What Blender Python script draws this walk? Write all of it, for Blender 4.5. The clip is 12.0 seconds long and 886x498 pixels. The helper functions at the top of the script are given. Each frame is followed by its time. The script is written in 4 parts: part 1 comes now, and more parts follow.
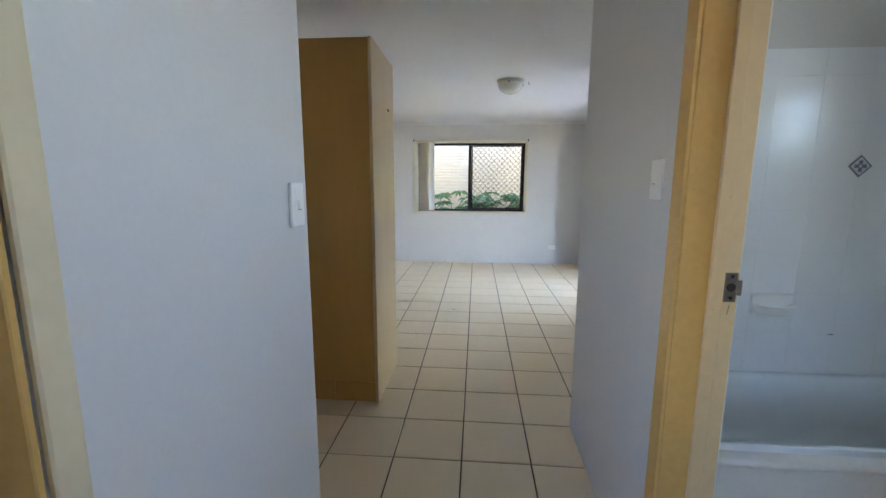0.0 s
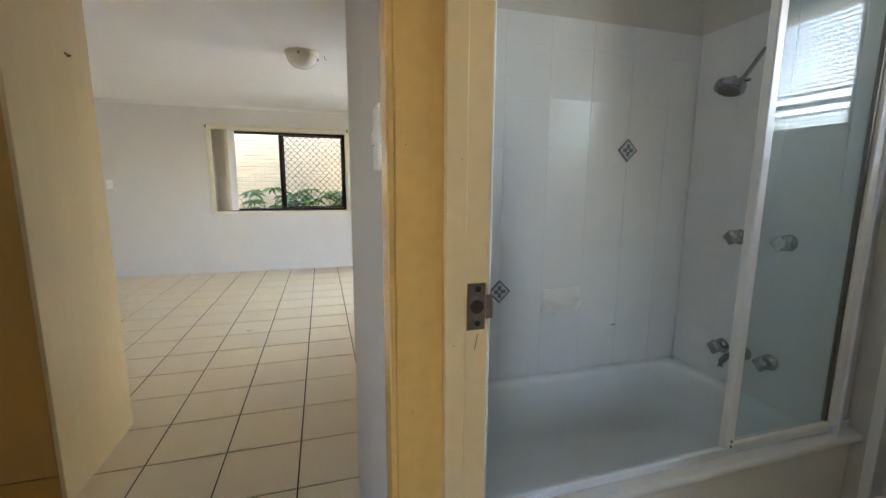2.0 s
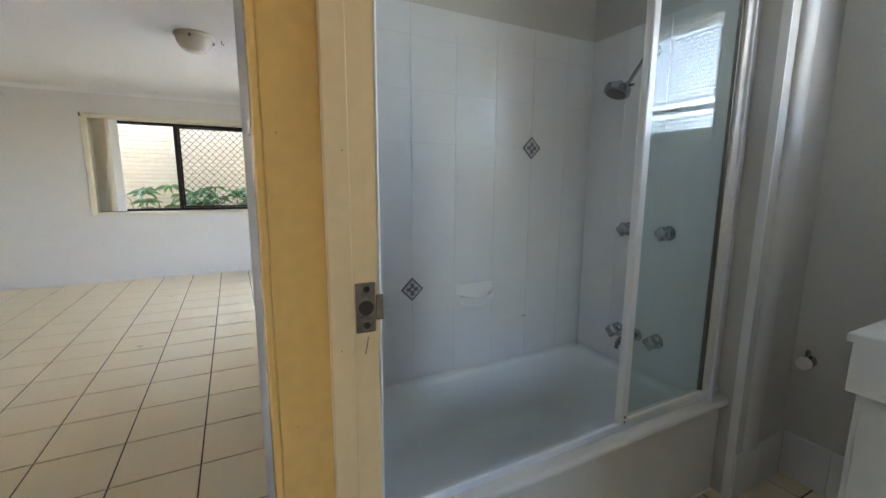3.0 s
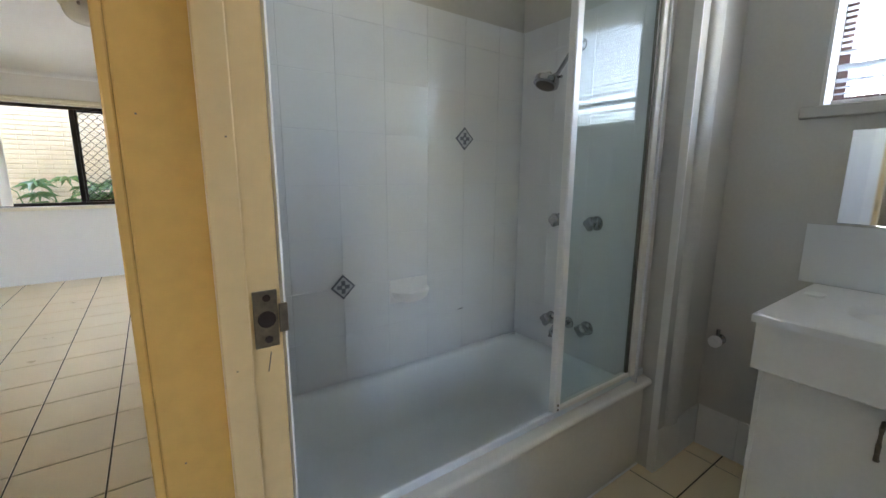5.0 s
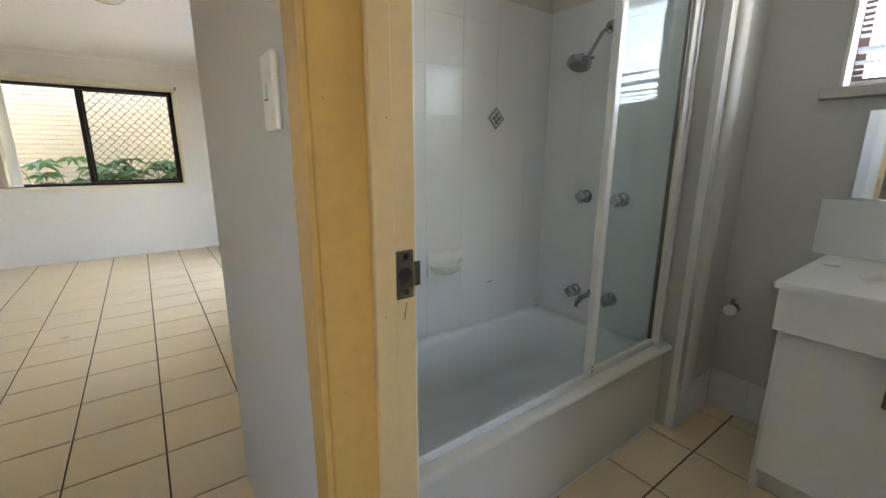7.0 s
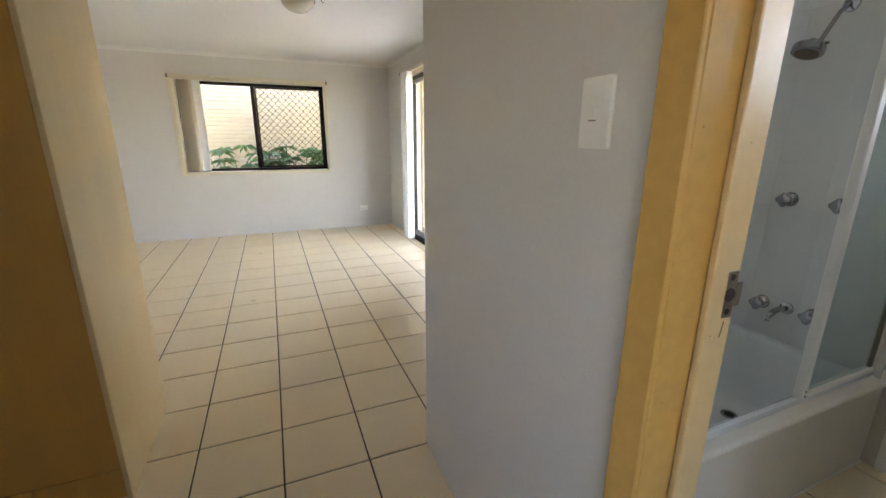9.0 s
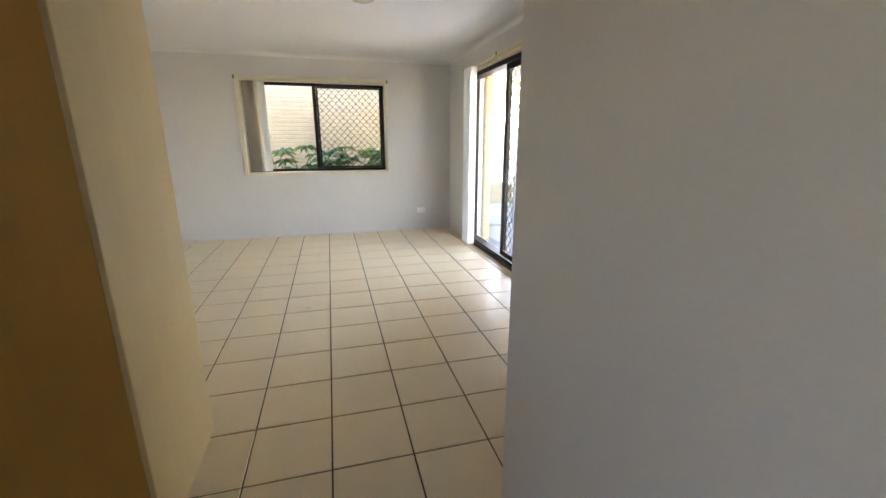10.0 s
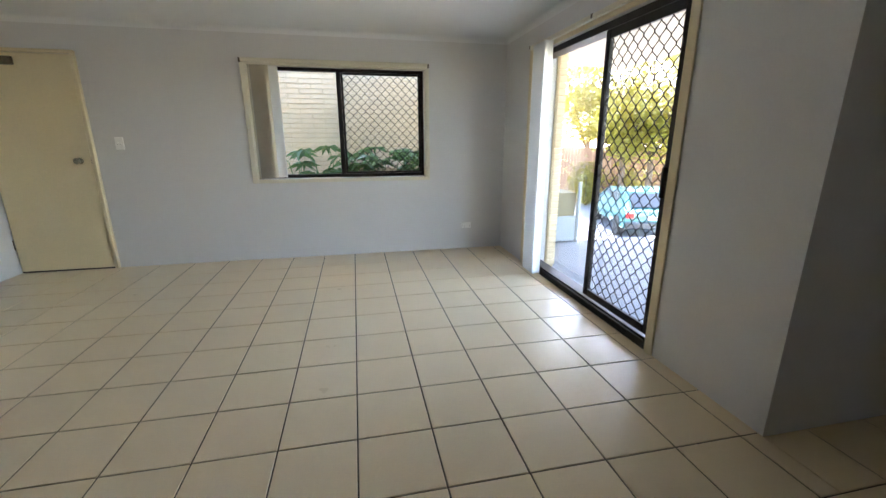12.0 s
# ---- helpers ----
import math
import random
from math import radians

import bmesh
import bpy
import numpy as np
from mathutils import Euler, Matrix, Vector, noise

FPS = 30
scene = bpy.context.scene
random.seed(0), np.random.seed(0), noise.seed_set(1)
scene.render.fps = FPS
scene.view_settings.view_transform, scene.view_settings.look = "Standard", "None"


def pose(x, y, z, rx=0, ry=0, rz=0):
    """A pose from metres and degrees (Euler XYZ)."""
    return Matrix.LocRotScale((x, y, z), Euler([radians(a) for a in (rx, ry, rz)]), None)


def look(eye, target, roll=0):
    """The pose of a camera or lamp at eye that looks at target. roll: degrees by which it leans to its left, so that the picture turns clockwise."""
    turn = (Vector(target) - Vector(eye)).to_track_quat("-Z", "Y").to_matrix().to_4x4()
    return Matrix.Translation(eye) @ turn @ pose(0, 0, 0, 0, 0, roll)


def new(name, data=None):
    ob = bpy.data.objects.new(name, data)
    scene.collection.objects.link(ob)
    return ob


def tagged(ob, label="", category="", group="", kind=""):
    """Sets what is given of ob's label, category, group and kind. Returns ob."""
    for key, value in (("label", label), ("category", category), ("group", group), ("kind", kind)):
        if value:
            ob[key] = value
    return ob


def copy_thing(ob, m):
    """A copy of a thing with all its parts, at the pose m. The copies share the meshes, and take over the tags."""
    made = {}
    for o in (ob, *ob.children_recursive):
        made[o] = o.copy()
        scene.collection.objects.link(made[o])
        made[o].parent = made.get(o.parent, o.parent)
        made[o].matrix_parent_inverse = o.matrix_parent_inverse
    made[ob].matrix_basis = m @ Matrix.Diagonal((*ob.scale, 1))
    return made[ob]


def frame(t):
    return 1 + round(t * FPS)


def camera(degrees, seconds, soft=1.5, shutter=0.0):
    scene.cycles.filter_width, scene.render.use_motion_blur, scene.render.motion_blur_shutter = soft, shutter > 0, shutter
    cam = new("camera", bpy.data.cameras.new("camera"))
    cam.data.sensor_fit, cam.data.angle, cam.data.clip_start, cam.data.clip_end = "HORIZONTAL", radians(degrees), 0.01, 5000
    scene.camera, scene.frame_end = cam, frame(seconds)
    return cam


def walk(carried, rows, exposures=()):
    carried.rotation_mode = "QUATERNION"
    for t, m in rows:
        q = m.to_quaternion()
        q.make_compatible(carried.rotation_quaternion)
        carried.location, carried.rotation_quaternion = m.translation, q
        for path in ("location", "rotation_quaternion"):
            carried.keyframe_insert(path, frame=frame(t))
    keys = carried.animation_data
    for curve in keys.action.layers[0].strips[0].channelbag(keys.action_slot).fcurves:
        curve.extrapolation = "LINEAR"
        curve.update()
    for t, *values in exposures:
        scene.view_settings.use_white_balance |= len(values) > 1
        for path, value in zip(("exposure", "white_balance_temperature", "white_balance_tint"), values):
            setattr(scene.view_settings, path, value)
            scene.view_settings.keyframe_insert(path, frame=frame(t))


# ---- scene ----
cam = camera(94.7, 12.0)
PATH = [
    (0, (0.052, 0.159, 1.331), (-0.107, 2.127, 1.017), 0.2),
    (0.5, (0.153, 0.403, 1.324), (0.09, 2.377, 1.008), 0.1),
    (1, (0.293, 0.553, 1.307), (0.399, 2.526, 0.995), 0.1),
    (1.5, (0.388, 0.616, 1.286), (0.713, 2.566, 0.978), 0.1),
    (2, (0.48, 0.652, 1.262), (1.041, 2.547, 0.953), 0.3),
    (2.5, (0.524, 0.663, 1.256), (1.285, 2.486, 0.942), 0.3),
    (3, (0.544, 0.662, 1.256), (1.445, 2.419, 0.938), 0.3),
    (5, (0.606, 0.693, 1.258), (1.743, 2.299, 0.899), 0.3),
    (5.5, (0.599, 0.699, 1.256), (1.757, 2.286, 0.879), 0.3),
    (6, (0.568, 0.705, 1.246), (1.737, 2.278, 0.847), 0.3),
    (6.5, (0.499, 0.706, 1.249), (1.663, 2.273, 0.813), 0.4),
    (6.7, (0.46, 0.71, 1.248), (1.624, 2.276, 0.805), 0.3),
    (8.5, (0.138, 0.803, 1.297), (1.017, 2.524, 0.78), 0.2),
    (9, (0.07, 0.864, 1.303), (0.81, 2.648, 0.783), 0.2),
    (9.5, (0.046, 1.008, 1.283), (0.657, 2.841, 0.766), 0.2),
    (10, (0.073, 1.203, 1.288), (0.58, 3.067, 0.772), -0.0),
    (10.5, (0.009, 1.421, 1.28), (0.452, 3.301, 0.763), -0.0),
    (11, (-0.037, 1.703, 1.283), (0.372, 3.59, 0.763), -0.0),
    (11.5, (0.016, 2.05, 1.273), (0.407, 3.942, 0.755), -0.3),
    (12, (0.055, 2.404, 1.288), (0.455, 4.293, 0.767), -0.1),
]

# exposure follows the phone's own metering
EXPOSURES = [(0.0, 5.1, 6200, 22), (0.5, 5.2, 7300, 24), (1.0, 5.2, 7900, 24), (2.0, 5.15, 7250, 22), (2.5, 5.12, 6850, 22), (5.0, 5.15, 7100, 22), (6.5, 5.2, 7650, 22),
             (8.5, 5.2, 7650, 24), (9.5, 5.15, 7700, 24), (10.0, 5.02, 7550, 24), (10.5, 4.93, 7300, 22), (11.0, 4.85, 7100, 21), (11.5, 4.68, 6850, 20), (12.0, 4.57, 6700, 20)]
walk(cam, [(t, look(eye, target, roll)) for t, eye, target, roll in PATH], EXPOSURES)

# ---- light ----
world = bpy.data.worlds.new("sky_world")
scene.world = world
world.use_nodes = True
wn = world.node_tree.nodes
sky = wn.new("ShaderNodeTexSky")
sky.sky_type = "NISHITA"
sky.sun_disc = False
sky.sun_elevation = radians(56)
sky.sun_rotation = radians(20)
wn["Background"].inputs["Strength"].default_value = 0.15
world.node_tree.links.new(sky.outputs[0], wn["Background"].inputs["Color"])
sun = new("sun", bpy.data.lights.new("sun", "SUN"))
sun.data.energy = 4.0
sun.data.angle = radians(0.5)
sun.data.color = (1.0, 0.95, 0.86)
sun_az, sun_el = radians(20), radians(56)
sun_dir = Vector((math.sin(sun_az) * math.cos(sun_el), math.cos(sun_az) * math.cos(sun_el), math.sin(sun_el)))
sun.matrix_world = look(sun_dir * 40, (0, 0, 0))

# daylight of the open eastern sky, in the opening of the bathroom window
glow = new("window_daylight", bpy.data.lights.new("window_daylight", "AREA"))
glow.data.shape = "RECTANGLE"
glow.data.size, glow.data.size_y = 1.05, 0.56
glow.data.energy = 1.15
glow.data.color = (0.62, 0.81, 1.0)
glow.matrix_world = look((2.97, 0.6375, 1.88), (0.6, 0.6375, 0.0))


# ---- materials ----
def material(name, color, rough=0.5, vary=0.06, scale=3.0, fine=60.0, bump=0.05, metal=0.0, spec=0.5, pieces=0.0, islands=0.0, stretch=(1, 1, 1), coat=0.0):
    """Principled surface with blotches at a large scale, grain at a fine one and light relief."""
    m = bpy.data.materials.new(name)
    m.use_nodes = True
    nt = m.node_tree
    n, l = nt.nodes, nt.links
    b = n["Principled BSDF"]
    tc = n.new("ShaderNodeNewGeometry")
    mp = n.new("ShaderNodeMapping")
    mp.inputs["Scale"].default_value = stretch
    l.new(tc.outputs["Position"], mp.inputs["Vector"])
    big = n.new("ShaderNodeTexNoise")
    big.inputs["Scale"].default_value = scale
    big.inputs["Detail"].default_value = 4
    small = n.new("ShaderNodeTexNoise")
    small.inputs["Scale"].default_value = fine
    small.inputs["Detail"].default_value = 3
    l.new(mp.outputs[0], big.inputs["Vector"])
    l.new(mp.outputs[0], small.inputs["Vector"])
    mixn = n.new("ShaderNodeMath")
    mixn.operation = "ADD"
    l.new(big.outputs["Fac"], mixn.inputs[0])
    l.new(small.outputs["Fac"], mixn.inputs[1])
    last = mixn.outputs[0]
    low, high = 0.6, 1.4
    if pieces or islands:
        src = n.new("ShaderNodeObjectInfo").outputs["Random"] if pieces else n.new("ShaderNodeNewGeometry").outputs["Random Per Island"]
        mul = n.new("ShaderNodeMath")
        mul.operation = "MULTIPLY_ADD"
        l.new(src, mul.inputs[0])
        mul.inputs[1].default_value = pieces or islands
        l.new(last, mul.inputs[2])
        last = mul.outputs[0]
        high += pieces or islands
    rng = n.new("ShaderNodeMapRange")
    rng.inputs["From Min"].default_value, rng.inputs["From Max"].default_value = low, high
    rng.inputs["To Min"].default_value, rng.inputs["To Max"].default_value = 1 - vary, 1 + vary
    l.new(last, rng.inputs["Value"])
    mixc = n.new("ShaderNodeMix")
    mixc.data_type = "RGBA"
    mixc.blend_type = "MULTIPLY"
    mixc.inputs[0].default_value = 1.0
    mixc.inputs[6].default_value = (*color, 1)
    l.new(rng.outputs[0], mixc.inputs[7])
    l.new(mixc.outputs[2], b.inputs["Base Color"])
    rr = n.new("ShaderNodeMapRange")
    rr.inputs["To Min"].default_value, rr.inputs["To Max"].default_value = max(0.02, rough - 0.035), min(1, rough + 0.035)
    l.new(big.outputs["Fac"], rr.inputs["Value"])
    l.new(rr.outputs[0], b.inputs["Roughness"])
    if bump:
        bp = n.new("ShaderNodeBump")
        bp.inputs["Strength"].default_value = bump
        bp.inputs["Distance"].default_value = 0.004
        l.new(mixn.outputs[0], bp.inputs["Height"])
        l.new(bp.outputs[0], b.inputs["Normal"])
    b.inputs["Metallic"].default_value = metal
    b.inputs["Specular IOR Level"].default_value = spec
    b.inputs["Coat Weight"].default_value = coat
    return m


def glass(name, color=(0.95, 0.98, 0.97), rough=0.0, mix=0.04, film=0.0, edge=0.8):
    """Thin pane: mostly clear, with real gloss on top."""
    m = bpy.data.materials.new(name)
    m.use_nodes = True
    nt = m.node_tree
    n, l = nt.nodes, nt.links
    out = n["Material Output"]
    n.remove(n["Principled BSDF"])
    tr = n.new("ShaderNodeBsdfTransparent")
    tr.inputs[0].default_value = (*color, 1)
    gl = n.new("ShaderNodeBsdfGlossy")
    gl.inputs["Roughness"].default_value = rough
    lw = n.new("ShaderNodeLayerWeight")
    lw.inputs["Blend"].default_value = 0.5
    pw = n.new("ShaderNodeMath")
    pw.operation = "POWER"
    pw.inputs[1].default_value = 4.0
    ma = n.new("ShaderNodeMath")
    ma.operation = "MULTIPLY_ADD"
    ma.inputs[1].default_value = edge
    ma.inputs[2].default_value = mix
    sh = n.new("ShaderNodeMixShader")
    l.new(lw.outputs["Facing"], pw.inputs[0])
    l.new(pw.outputs[0], ma.inputs[0])
    l.new(ma.outputs[0], sh.inputs[0])
    body = tr.outputs[0]
    if film:
        df = n.new("ShaderNodeBsdfDiffuse")
        df.inputs[0].default_value = (0.75, 0.8, 0.8, 1)
        fm = n.new("ShaderNodeMixShader")
        fm.inputs[0].default_value = film
        l.new(tr.outputs[0], fm.inputs[1])
        l.new(df.outputs[0], fm.inputs[2])
        body = fm.outputs[0]
    l.new(body, sh.inputs[1])
    l.new(gl.outputs[0], sh.inputs[2])
    l.new(sh.outputs[0], out.inputs[0])
    return m


M_WALL = material("wall_paint", (0.70, 0.685, 0.665), 0.55, 0.03, 1.2, 90, 0.04)
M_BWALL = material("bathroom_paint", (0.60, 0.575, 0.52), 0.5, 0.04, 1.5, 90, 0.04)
M_CEIL = material("ceiling_paint", (0.80, 0.80, 0.79), 0.7, 0.03, 1.0, 120, 0.06)
M_CREAM = material("cream_gloss_paint", (0.76, 0.64, 0.42), 0.33, 0.05, 4, 40, 0.05)
M_JAMB = material("yellowed_gloss_paint", (0.68, 0.41, 0.13), 0.22, 0.08, 5, 45, 0.08)
M_REB = material("tan_gloss_paint", (0.68, 0.49, 0.26), 0.33, 0.06, 5, 45, 0.06)
M_TRIM = material("pale_trim_paint", (0.74, 0.69, 0.55), 0.35, 0.04, 4, 40, 0.03)
M_DOOR = material("door_paint", (0.78, 0.66, 0.42), 0.38, 0.04, 3, 60, 0.03)
M_TILE = material("floor_tile_glaze", (0.81, 0.66, 0.445), 0.29, 0.05, 4, 110, 0.012, pieces=0.25)
M_GROUT = material("floor_grout", (0.07, 0.047, 0.03), 0.9, 0.2, 8, 90, 0.2)
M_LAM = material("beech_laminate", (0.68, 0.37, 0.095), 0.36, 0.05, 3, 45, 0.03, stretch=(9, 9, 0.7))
# paler beech for the end panel: light on that side is partly in the colour
M_LAM_LIT = material("lit_pale_beech", (0.79, 0.60, 0.325), 0.36, 0.05, 2, 45, 0.03, stretch=(7, 7, 0.7))
M_TOP = material("white_benchtop", (0.74, 0.74, 0.72), 0.33, 0.04, 6, 160, 0.02)
M_EDGE = material("dark_bench_edge", (0.16, 0.13, 0.10), 0.5, 0.1)
M_BLACK = material("black_aluminium", (0.020, 0.015, 0.012), 0.45, 0.15, 6, 90, 0.03, spec=0.25)
M_ALU = material("mill_aluminium", (0.62, 0.62, 0.60), 0.35, 0.06, 8, 90, 0.02, metal=0.9)
M_CHROME = material("chrome", (0.42, 0.42, 0.43), 0.12, 0.1, 20, 90, 0.0, metal=1.0)
M_STEEL = material("dull_steel", (0.27, 0.23, 0.18), 0.42, 0.25, 30, 120, 0.1, metal=1.0)
M_DARK = material("dark_hole", (0.03, 0.015, 0.01), 0.8, 0.2)
M_WTILE = material("white_wall_tile", (0.77, 0.772, 0.76), 0.14, 0.02, 3, 60, 0.03, pieces=0.3, spec=0.28)
M_WGROUT = material("white_grout", (0.70, 0.71, 0.71), 0.8, 0.12, 6, 90, 0.1)
M_TUB = material("tub_enamel", (0.755, 0.785, 0.775), 0.14, 0.02, 3, 60, 0.0, coat=0.3)
M_TUBF = material("cream_tub_panel", (0.74, 0.70, 0.62), 0.33, 0.04, 3, 60, 0.02)
M_PLAST = material("white_plastic", (0.90, 0.89, 0.86), 0.35, 0.02, 8, 90, 0.0)
M_WHITE = material("white_enamel", (0.81, 0.79, 0.75), 0.33, 0.03, 5, 70, 0.02)
M_VAN = material("white_melamine", (0.81, 0.78, 0.715), 0.36, 0.03, 5, 70, 0.02)
M_SHADE = material("opal_glass_shade", (0.80, 0.76, 0.66), 0.2, 0.04, 8, 60, 0.0)
M_BLIND = material("blind_fabric", (0.60, 0.53, 0.42), 0.75, 0.05, 12, 160, 0.1)
M_BRICK = material("cream_brick", (0.70, 0.56, 0.37), 0.85, 0.16, 9, 90, 0.35, pieces=0.25)
M_BRICKS = material("cream_brick_rest", (0.70, 0.56, 0.37), 0.85, 0.16, 9, 90, 0.35, islands=0.25)
M_MORTAR = material("mortar", (0.58, 0.46, 0.29), 0.95, 0.15, 9, 90, 0.3)
M_LEAF = material("leaf", (0.10, 0.20, 0.105), 0.2, 0.45, 6, 40, 0.05, islands=0.7, spec=0.9)
M_LEAFB = material("tree_leaf", (0.12, 0.13, 0.025), 0.5, 0.4, 4, 40, 0.05, islands=0.8)


def thin_leaf(m, share, tint):
    """Lets part of the light through a leaf."""
    nt = m.node_tree
    b = nt.nodes["Principled BSDF"]
    tl = nt.nodes.new("ShaderNodeBsdfTranslucent")
    tl.inputs[0].default_value = (*tint, 1)
    mx = nt.nodes.new("ShaderNodeMixShader")
    mx.inputs[0].default_value = share
    nt.links.new(b.outputs[0], mx.inputs[1])
    nt.links.new(tl.outputs[0], mx.inputs[2])
    nt.links.new(mx.outputs[0], nt.nodes["Material Output"].inputs[0])


thin_leaf(M_LEAF, 0.3, (0.20, 0.32, 0.08))
thin_leaf(M_LEAFB, 0.55, (0.60, 0.52, 0.10))
M_BARK = material("bark", (0.13, 0.085, 0.055), 0.9, 0.3, 6, 50, 0.5)
M_CONC = material("concrete", (0.185, 0.19, 0.21), 0.85, 0.12, 2, 60, 0.2)
M_GRASS = material("ground_soil", (0.17, 0.15, 0.09), 0.95, 0.3, 1.5, 30, 0.4)
M_FENCE = material("pale_steel_fence", (0.22, 0.25, 0.27), 0.5, 0.06, 3, 60, 0.03)
M_RENDER = material("white_render", (0.60, 0.58, 0.54), 0.8, 0.06, 1.5, 60, 0.2)
# a white soffit darkened: its shade is put into the colour
M_SOFFIT = material("shaded_soffit_sheet", (0.34, 0.31, 0.27), 0.7, 0.04, 2, 60, 0.05)
M_CAR = material("teal_car_paint", (0.03, 0.14, 0.15), 0.2, 0.04, 3, 60, 0.0, coat=0.6)
M_TYRE = material("tyre_rubber", (0.03, 0.03, 0.03), 0.8, 0.1)
M_CARGL = material("car_glass", (0.03, 0.035, 0.04), 0.06, 0.05)
M_RED = material("red_lens", (0.35, 0.02, 0.02), 0.2, 0.05)
M_PALING = material("weathered_paling", (0.30, 0.17, 0.115), 0.85, 0.25, 5, 50, 0.3, stretch=(6, 6, 0.6), pieces=0.5)
M_POWDER = material("cream_powder_coat", (0.74, 0.71, 0.63), 0.6, 0.05, 6, 60, 0.03)
M_DECO = material("deco_tile_grey", (0.20, 0.21, 0.24), 0.2, 0.2, 30, 90, 0.1)
M_DECOL = material("deco_tile_light", (0.55, 0.56, 0.58), 0.2, 0.1, 30, 90, 0.05)
M_MIRROR = material("mirror_silver", (0.88, 0.90, 0.90), 0.02, 0.0, 3, 60, 0.0, metal=1.0)
M_GLASS = glass("window_glass", mix=0.015)
M_SCREEN = glass("shower_glass", (0.88, 0.94, 0.93), 0.0, 0.015, 0.05, 0.4)
M_BROWNF = material("brown_window_frame", (0.09, 0.045, 0.038), 0.45, 0.1, 6, 60, 0.03)
M_SLAT = material("venetian_slat", (0.62, 0.64, 0.68), 0.4, 0.04, 8, 60, 0.0)


# ---- building helpers ----
def box(bm, x0, x1, y0, y1, z0, z1, bevel=0.0, seg=1):
    g = bmesh.ops.create_cube(bm, size=1)
    vs = g["verts"]
    for v in vs:
        v.co = Vector(((x0 + x1) / 2 + v.co.x * (x1 - x0), (y0 + y1) / 2 + v.co.y * (y1 - y0), (z0 + z1) / 2 + v.co.z * (z1 - z0)))
    if bevel:
        es = list({e for v in vs for e in v.link_edges})
        bmesh.ops.bevel(bm, geom=es, offset=bevel, segments=seg, affect="EDGES", profile=0.5)
    return bm


def lathe(bm, profile, m=None, seg=24, cap=True):
    """Turns (radius, height) pairs about z and places them by m."""
    m = m or Matrix()
    rings = []
    for r, z in profile:
        rings.append([bm.verts.new(m @ Vector((r * math.cos(a), r * math.sin(a), z))) for a in [2 * math.pi * k / seg for k in range(seg)]])
    for a, b in zip(rings, rings[1:]):
        for k in range(seg):
            bm.faces.new((a[k], a[(k + 1) % seg], b[(k + 1) % seg], b[k]))
    if cap:
        bm.faces.new(list(reversed(rings[0])))
        bm.faces.new(rings[-1])
    return bm


def tube(bm, points, radius, seg=10):
    """A round bar along points; radius may be one number or one a point."""
    pts = [Vector(p) for p in points]
    rad = radius if isinstance(radius, (list, tuple)) else [radius] * len(pts)
    rings = []
    for k, p in enumerate(pts):
        d = (pts[min(k + 1, len(pts) - 1)] - pts[max(k - 1, 0)]).normalized()
        side = d.orthogonal() if abs(d.z) > 0.9 else d.cross(Vector((0, 0, 1)))
        side.normalize()
        up = side.cross(d)
        rings.append([bm.verts.new(p + rad[k] * (math.cos(a) * side + math.sin(a) * up)) for a in [2 * math.pi * q / seg for q in range(seg)]])
    for a, b in zip(rings, rings[1:]):
        for k in range(seg):
            bm.faces.new((a[k], a[(k + 1) % seg], b[(k + 1) % seg], b[k]))
    bm.faces.new(list(reversed(rings[0])))
    bm.faces.new(rings[-1])
    return bm


def finish(bm, name, mat, smooth=False):
    bmesh.ops.recalc_face_normals(bm, faces=bm.faces)
    me = bpy.data.meshes.new(name)
    bm.to_mesh(me)
    bm.free()
    me.materials.append(mat)
    if smooth:
        me.polygons.foreach_set("use_smooth", [True] * len(me.polygons))
        me.set_sharp_from_angle(angle=radians(40))
    return me


def part(name, bm, mat, parent, label="", smooth=False):
    ob = new(name, finish(bm, name, mat, smooth))
    if parent:
        ob.parent = parent
    if label:
        ob["label"] = label
    return ob


def thing(name, label, category, at=(0, 0, 0), group="", kind=""):
    ob = new(name)
    ob.empty_display_size = 0.05
    ob.location = at
    return tagged(ob, label, category, group, kind)


def B(*a, **k):
    return box(bmesh.new(), *a, **k)


def structure(name, boxes, mat, label, category="wall"):
    bm = bmesh.new()
    for b in boxes:
        box(bm, *b)
    return tagged(part(name, bm, mat, None), label, category, kind="structure")


# ---- plan ----
H = 2.34            # ceiling
XE, YN, XWEST = 1.775, 7.08, -3.25   # living room east, north and west faces
XH, XL = 0.59, -0.43                 # hall faces, east and west
XB, YB = 2.62, 2.205                 # bathroom east and north faces
T = 0.336                            # floor tile module
DW0, DW1 = 4.40, 6.34                # sliding door opening, along y
WX0, WX1, WZ0, WZ1 = -0.95, 0.858, 0.875, 2.02   # living room window opening

structure("wall_north", [(XWEST - 0.24, WX0, YN, YN + 0.24, -0.1, H), (WX1, XE + 0.24, YN, YN + 0.24, -0.1, H),
                         (WX0, WX1, YN, YN + 0.24, -0.1, WZ0), (WX0, WX1, YN, YN + 0.24, WZ1, H)], M_WALL,
          "smooth pale grey-white painted living room wall with window")
structure("wall_east", [(XE, XE + 0.24, 3.62, DW0, -0.1, H), (XE, XE + 0.24, DW1, YN, -0.1, H), (XE, XE + 0.24, DW0, DW1, 2.06, H)], M_WALL,
          "pale painted wall holding the sliding patio door")
structure("wall_alcove_north", [(XE + 0.24, XB + 0.24, 3.62, 3.86, -0.1, H)], M_WALL, "plain painted wall returning into the side alcove")
structure("wall_alcove_east", [(2.51, XB + 0.24, 2.3, 3.62, -0.1, H)], M_WALL, "plain painted end wall of the alcove")
